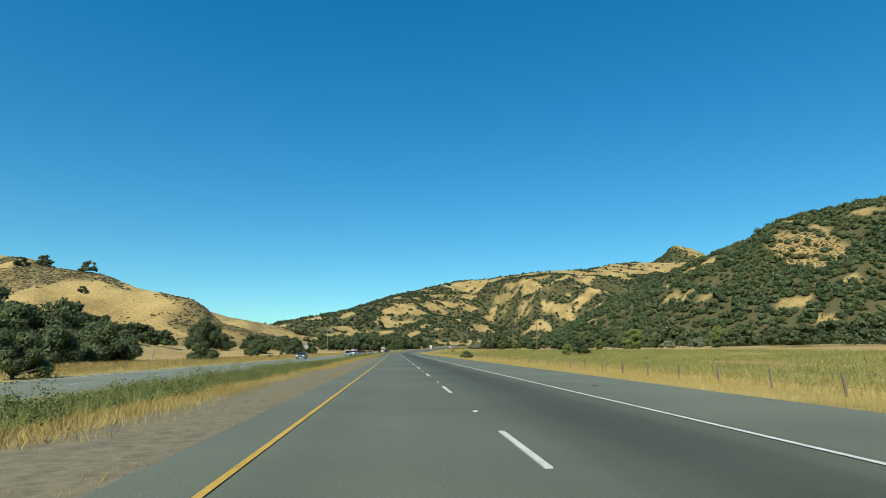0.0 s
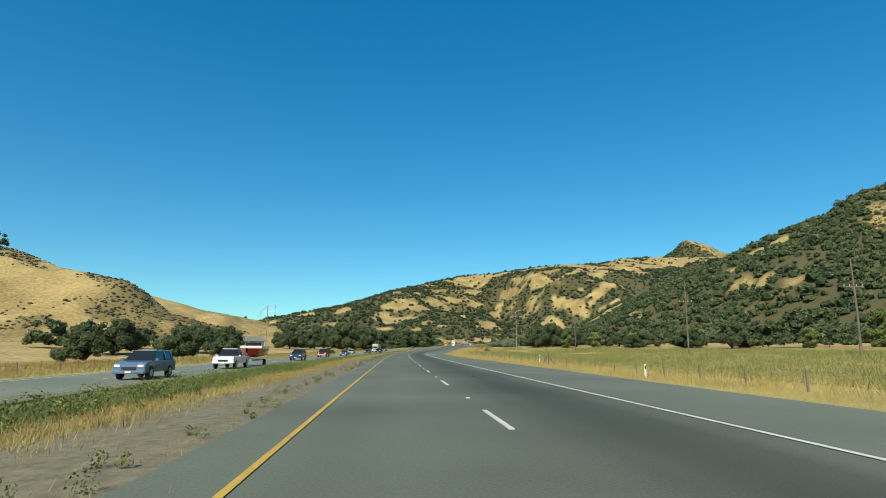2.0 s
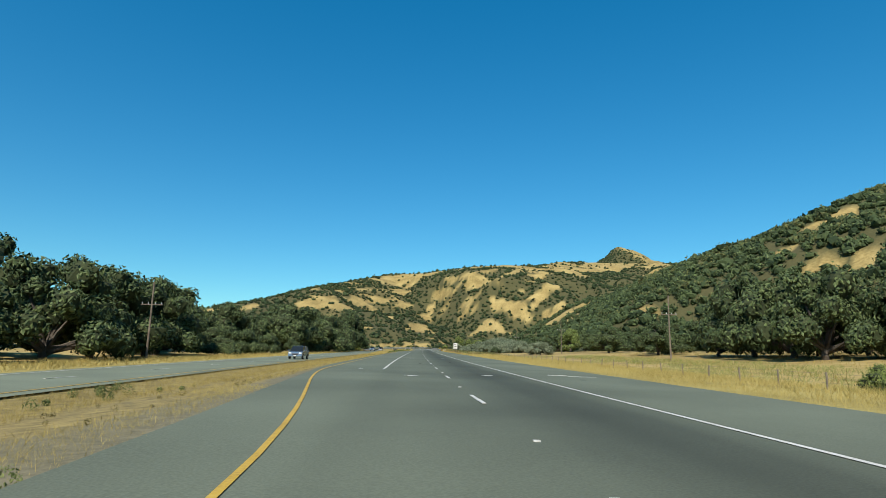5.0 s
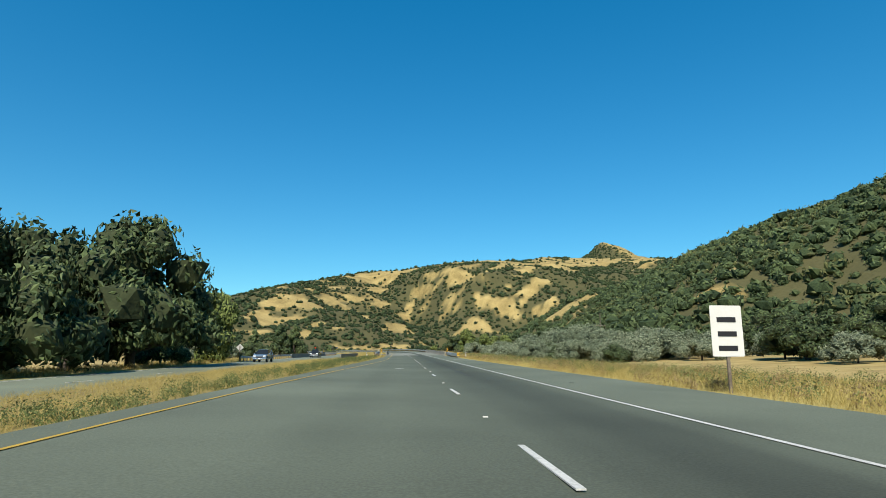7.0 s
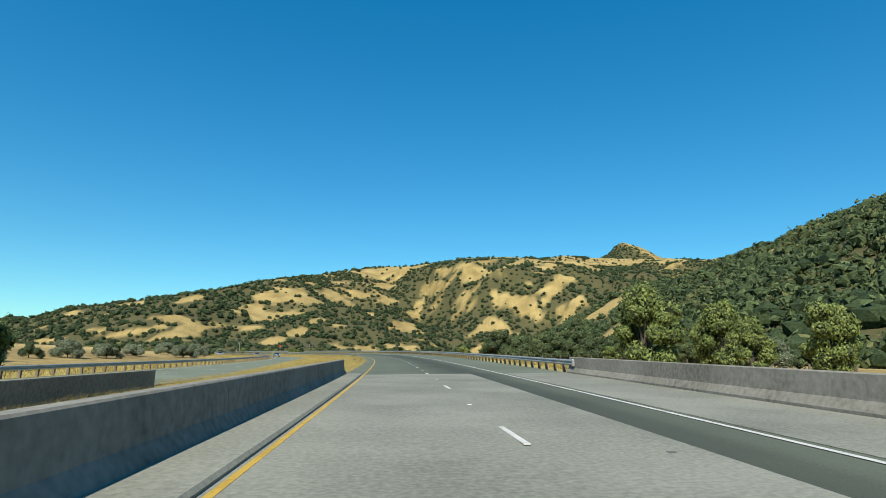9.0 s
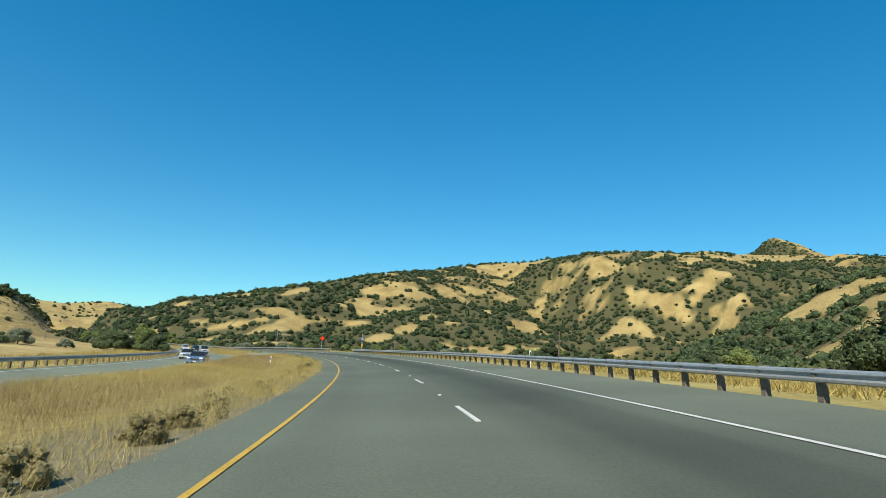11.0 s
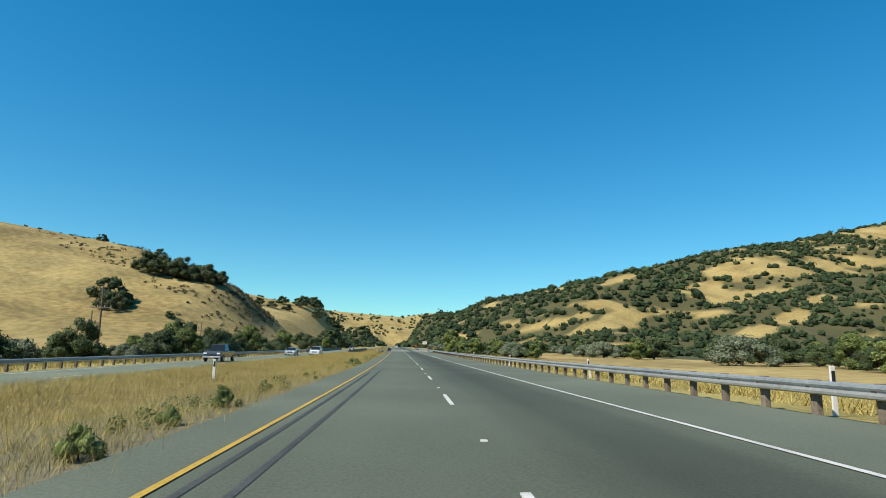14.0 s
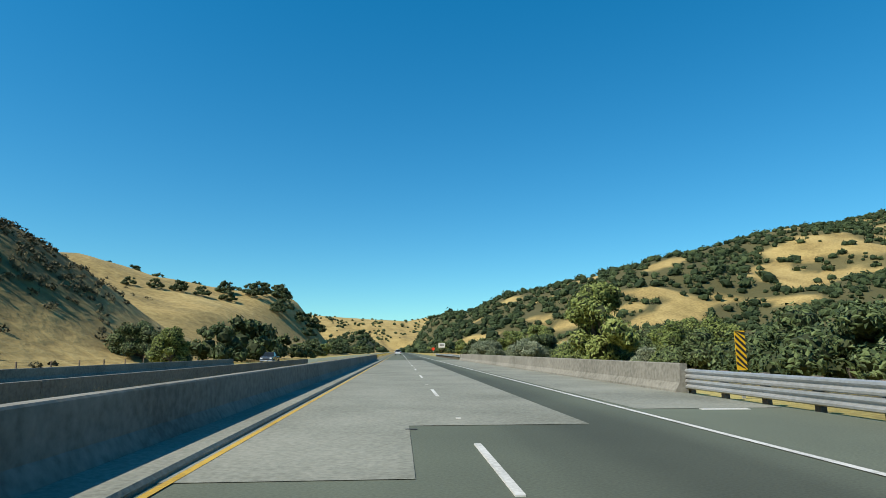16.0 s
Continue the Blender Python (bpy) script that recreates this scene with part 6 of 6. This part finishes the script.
PAINTS = {"silver": paint("silver_car_paint", (0.42, 0.44, 0.46)), "white": paint("white_car_paint", (0.74, 0.75, 0.75)), "black": paint("black_car_paint", (0.015, 0.016, 0.018)), "grey": paint("dark_grey_car_paint", (0.07, 0.08, 0.09)),
          "blue": paint("dark_blue_car_paint", (0.02, 0.05, 0.13)), "steel": paint("steel_blue_car_paint", (0.12, 0.18, 0.25)), "red": paint("red_car_paint", (0.42, 0.03, 0.02)), "maroon": paint("dark_red_car_paint", (0.16, 0.012, 0.02)), "tan": paint("beige_car_paint", (0.50, 0.44, 0.34))}
# side views: length, width, then (y, z) of the body and of the glasshouse, the front at +y; true metres
CARS = {
    "sedan": (4.7, 1.8, [(-2.35, 0.35), (-2.35, 0.85), (-2.2, 1.0), (-1.5, 1.02), (1.0, 0.98), (2.0, 0.80), (2.3, 0.66), (2.35, 0.35)], [(-1.75, 1.0), (-1.0, 1.42), (0.25, 1.44), (1.15, 0.97)]),
    "suv": (4.8, 1.9, [(-2.4, 0.42), (-2.4, 1.0), (-2.3, 1.12), (1.05, 1.12), (2.05, 1.02), (2.35, 0.85), (2.4, 0.42)], [(-2.3, 1.10), (-2.0, 1.68), (0.2, 1.72), (1.2, 1.10)]),
    "van": (5.0, 1.95, [(-2.5, 0.40), (-2.5, 1.05), (-2.4, 1.12), (1.35, 1.10), (2.2, 0.95), (2.45, 0.75), (2.5, 0.40)], [(-2.42, 1.10), (-2.3, 1.74), (0.6, 1.78), (1.75, 1.06)]),
    "pickup": (5.6, 1.95, [(-2.8, 0.50), (-2.8, 1.12), (-0.75, 1.12), (1.35, 1.18), (2.5, 1.12), (2.75, 0.95), (2.8, 0.50)], [(-0.72, 1.12), (-0.6, 1.80), (0.6, 1.82), (1.4, 1.16)]),
}
UNIT = 0.46


def car_thing(kind, colour, label):
    """A car as one thing: body, glasshouse, roof, wheels with rims, lamps, bumpers and a plate."""
    length, width, side, cab = CARS[kind]
    root = tagged(new(kind if kind != "van" else "minivan"), label, "car", group="cars on the opposite carriageway")
    k = UNIT

    def loft(outline, half, top_half, zsplit, mat, name, bevel=0.05):
        bm = bmesh.new()
        lo, hi = min(z for _, z in outline), max(z for _, z in outline)
        rings = []
        for sx in (-1, 1):
            rings.append([bm.verts.new((sx * (half + (top_half - half) * max(0, (z - zsplit)) / max(hi - zsplit, 1e-3)) * k, y * k, z * k)) for y, z in outline])
        n = len(outline)
        bm.faces.new(rings[0])
        bm.faces.new(rings[1][::-1])
        for i in range(n):
            bm.faces.new((rings[0][i], rings[1][i], rings[1][(i + 1) % n], rings[0][(i + 1) % n]))
        bmesh.ops.recalc_face_normals(bm, faces=bm.faces)
        bmesh.ops.bevel(bm, geom=bm.edges[:], offset=bevel * k, segments=2, affect="EDGES", profile=0.6)
        return part(name, bm, mat, root)

    loft(side, width / 2, width / 2 - 0.08, 0.75, PAINTS[colour], "body", 0.06)
    loft(cab, width / 2 - 0.09, width / 2 - 0.30, cab[0][1], M_GLASS, "glasshouse", 0.04)
    ys = [p[0] for p in cab]
    zr = cab[1][1]
    part("roof", box(bmesh.new(), -(width / 2 - 0.28) * k, (width / 2 - 0.28) * k, (ys[1] - 0.02) * k, (ys[2] + 0.05) * k, (zr - 0.05) * k, (zr + 0.035) * k, 0.03 * k), PAINTS[colour], root)
    for sx in (-1, 1):
        for yy in ([ys[1] + 0.1, (ys[1] + ys[2]) / 2 + 0.1] if kind != "pickup" else [ys[1] + 0.08]):
            bm = bmesh.new()
            limb(bm, (sx * (width / 2 - 0.075) * k, yy * k, cab[0][1] * k), (sx * (width / 2 - 0.28) * k, yy * k, zr * k), 0.045 * k, 0.04 * k, 5)
            part("pillar", bm, PAINTS[colour], root)
        part("mirror", boxed(sx * (width / 2 + 0.08) * k - 0.04, sx * (width / 2 + 0.08) * k + 0.04, (ys[3] - 0.35) * k, (ys[3] - 0.2) * k, (cab[0][1] - 0.02) * k, (cab[0][1] + 0.14) * k, bevel=0.01), PAINTS[colour], root)
        part("headlight", boxed(sx * (width / 2 - 0.28) * k - 0.08, sx * (width / 2 - 0.28) * k + 0.08, (length / 2 - 0.16) * k, (length / 2 + 0.005) * k, (side[-1][1] + 0.32) * k, (side[-1][1] + 0.47) * k, bevel=0.015), M_LAMP, root)
        part("tail_light", boxed(sx * (width / 2 - 0.12) * k - 0.04, sx * (width / 2 - 0.12) * k + 0.04, (-length / 2 - 0.02) * k, (-length / 2 + 0.1) * k, 0.75 * k, 1.0 * k, bevel=0.01), PAINTS["red"], root)
    rad = 0.34 if kind in ("sedan", "van") else 0.39
    for sx in (-1, 1):
        for yy in (-length / 2 + 0.95, length / 2 - 0.92):
            m = Matrix.Translation((sx * (width / 2 - 0.10) * k, yy * k, rad * k)) @ pose(0, 0, 0, 0, 90, 0)
            bm = bmesh.new()
            bmesh.ops.create_cone(bm, cap_ends=True, segments=18, radius1=rad * k, radius2=rad * k, depth=0.22 * k, matrix=m)
            bmesh.ops.bevel(bm, geom=bm.edges[:], offset=0.02 * k, segments=1, affect="EDGES")
            w = part("wheel", bm, M_TYRE, root)
            bm = bmesh.new()
            bmesh.ops.create_cone(bm, cap_ends=True, segments=14, radius1=rad * 0.64 * k, radius2=rad * 0.5 * k, depth=0.03 * k, matrix=Matrix.Translation((sx * (width / 2 + 0.015) * k, yy * k, rad * k)) @ pose(0, 0, 0, 0, 90 * sx, 0))
            part("rim", bm, M_RIM, w)
    part("grille", boxed(-0.42 * k, 0.42 * k, (length / 2 - 0.06) * k, (length / 2 + 0.012) * k, (side[-1][1] + 0.16) * k, (side[-1][1] + 0.34) * k, bevel=0.008), M_TRIM, root)
    part("bumper", boxed(-(width / 2 - 0.05) * k, (width / 2 - 0.05) * k, (length / 2 - 0.1) * k, (length / 2 + 0.05) * k, (side[-1][1] - 0.06) * k, (side[-1][1] + 0.12) * k, bevel=0.02), PAINTS[colour] if kind != "pickup" else M_RIM, root)
    part("number_plate", boxed(-0.17 * k, 0.17 * k, (length / 2 + 0.04) * k, (length / 2 + 0.065) * k, (side[-1][1] - 0.02) * k, (side[-1][1] + 0.10) * k), M_SIGNWHITE, root)
    if kind == "pickup":
        part("bed_cover", boxed(-(width / 2 - 0.2) * k, (width / 2 - 0.2) * k, -2.7 * k, -0.85 * k, 1.10 * k, 1.135 * k), M_TRIM, root)
    return root


def drive(kind, colour, s, l, label, toward=True):
    c = car_thing(kind, colour, label)
    c.matrix_basis = road_pose(s, l, -0.278 if l < -4 else 0.0, 180 if toward else 0)
    return c


NEAR, FAR = -8.05, -9.75
drive("sedan", "steel", 58.2, FAR, "steel-grey sedan on the carriageway")
drive("suv", "steel", 92.7, NEAR, "dark steel-blue sport utility car on the carriageway")
drive("pickup", "white", 101.5, NEAR, "white pickup truck towing a red boat trailer")
drive("suv", "blue", 118.5, NEAR, "dark blue sport utility car on the carriageway")
drive("pickup", "maroon", 134.6, -8.5, "dark red pickup truck on the carriageway")
drive("sedan", "steel", 147.2, NEAR, "grey-blue sedan on the carriageway")
drive("sedan", "silver", 163.6, FAR, "silver sedan on the carriageway")
drive("sedan", "black", 169, NEAR, "black low coupe on the carriageway")
drive("suv", "black", 180, NEAR, "black sport utility car on the carriageway")
drive("sedan", "grey", 196, FAR, "dark grey sedan on the carriageway")
drive("van", "steel", 225.5, NEAR, "steel-blue minivan on the carriageway")
drive("suv", "steel", 301.8, FAR, "grey-blue sport utility car on the carriageway")
drive("pickup", "black", 326.5, FAR, "black pickup truck on the carriageway")
drive("sedan", "steel", 445, NEAR, "blue-grey sedan on the carriageway")
drive("sedan", "silver", 455, FAR, "silver sedan on the carriageway")
drive("van", "silver", 490.2, NEAR, "silver minivan on the carriageway")
drive("suv", "black", 498.5, NEAR, "black sport utility car on the carriageway")
drive("sedan", "white", 509, NEAR, "white sedan on the carriageway")
drive("pickup", "grey", 555.5, FAR, "dark grey pickup truck on the carriageway")
drive("sedan", "silver", 575.8, FAR, "silver sedan on the carriageway")
drive("suv", "white", 578.2, NEAR, "white sport utility car on the carriageway")
drive("pickup", "grey", 643, FAR, "grey pickup truck on the carriageway")
drive("pickup", "white", 690, -0.8, "white pickup truck seen from behind", False)


def boat_trailer(s, l):
    r = tagged(new("boat_trailer"), "red and white boat on a road trailer", "trailer")
    r.matrix_basis = road_pose(s, l, -0.278, 180)
    bm = bmesh.new()
    rows = []
    for y, w, z in ((-1.3, 0.50, 0.42), (-0.4, 0.55, 0.40), (0.6, 0.46, 0.44), (1.3, 0.05, 0.62)):
        rows.append([bm.verts.new(p) for p in ((-w, y, 0.85), (-w * 0.8, y, z + 0.1), (0, y, z), (w * 0.8, y, z + 0.1), (w, y, 0.85))])
    for a, b in zip(rows, rows[1:]):
        for i in range(4):
            bm.faces.new((a[i], a[i + 1], b[i + 1], b[i]))
        bm.faces.new((a[4], a[0], b[0], b[4]))
    bm.faces.new(rows[0])
    bmesh.ops.recalc_face_normals(bm, faces=bm.faces)
    part("hull", bm, PAINTS["red"], r)
    part("stripe", boxed(-0.53, 0.53, -1.25, 0.5, 0.86, 0.98, bevel=0.03), PAINTS["white"], r)
    part("windscreen", boxed(-0.36, 0.36, -0.1, 0.1, 0.95, 1.15, bevel=0.03), M_GLASS, r)
    part("frame", boxed(-0.35, 0.35, -1.2, 1.7, 0.26, 0.33), M_STEEL, r)
    for sx in (-1, 1):
        bm = bmesh.new()
        bmesh.ops.create_cone(bm, cap_ends=True, segments=16, radius1=0.16, radius2=0.16, depth=0.1, matrix=Matrix.Translation((sx * 0.48, -0.4, 0.16)) @ pose(0, 0, 0, 0, 90, 0))
        part("wheel", bm, M_TYRE, r)


boat_trailer(105.3, NEAR)


def motorhome(s, l):
    k = UNIT
    r = tagged(new("motorhome"), "beige motorhome with overhanging cab on the carriageway", "motorhome")
    r.matrix_basis = road_pose(s, l, -0.278, 180)
    part("coach_body", boxed(-1.2 * k, 1.2 * k, -5.2 * k, 1.2 * k, 0.55 * k, 3.2 * k, bevel=0.05), PAINTS["tan"], r)
    part("cab_overhang", boxed(-1.15 * k, 1.15 * k, 1.1 * k, 2.6 * k, 2.1 * k, 3.15 * k, bevel=0.08), PAINTS["tan"], r)
    part("cab", boxed(-1.0 * k, 1.0 * k, 1.1 * k, 2.5 * k, 0.6 * k, 2.1 * k, bevel=0.05), PAINTS["white"], r)
    part("bonnet", boxed(-0.98 * k, 0.98 * k, 2.4 * k, 3.5 * k, 0.55 * k, 1.3 * k, bevel=0.06), PAINTS["white"], r)
    part("windscreen", boxed(-0.85 * k, 0.85 * k, 2.44 * k, 2.56 * k, 1.35 * k, 2.05 * k, bevel=0.02), M_GLASS, r)
    part("grille", boxed(-0.6 * k, 0.6 * k, 3.46 * k, 3.53 * k, 0.8 * k, 1.15 * k), M_TRIM, r)
    part("bumper", boxed(-1.0 * k, 1.0 * k, 3.4 * k, 3.65 * k, 0.45 * k, 0.68 * k, bevel=0.02), M_RIM, r)
    for sx in (-1, 1):
        part("headlight", boxed(sx * 0.78 * k - 0.07, sx * 0.78 * k + 0.07, 3.45 * k, 3.54 * k, 0.85 * k, 1.1 * k, bevel=0.01), M_LAMP, r)
        for yy in (-3.2, -0.9):
            part("side_window", boxed(sx * 1.19 * k - 0.012, sx * 1.19 * k + 0.012, (yy - 0.5) * k, (yy + 0.5) * k, 1.7 * k, 2.4 * k), M_GLASS, r)
        for yy in (-3.6, 2.4):
            bm = bmesh.new()
            bmesh.ops.create_cone(bm, cap_ends=True, segments=16, radius1=0.4 * k, radius2=0.4 * k, depth=0.28 * k, matrix=Matrix.Translation((sx * 0.95 * k, yy * k, 0.4 * k)) @ pose(0, 0, 0, 0, 90, 0))
            part("wheel", bm, M_TYRE, r)


motorhome(187, FAR)
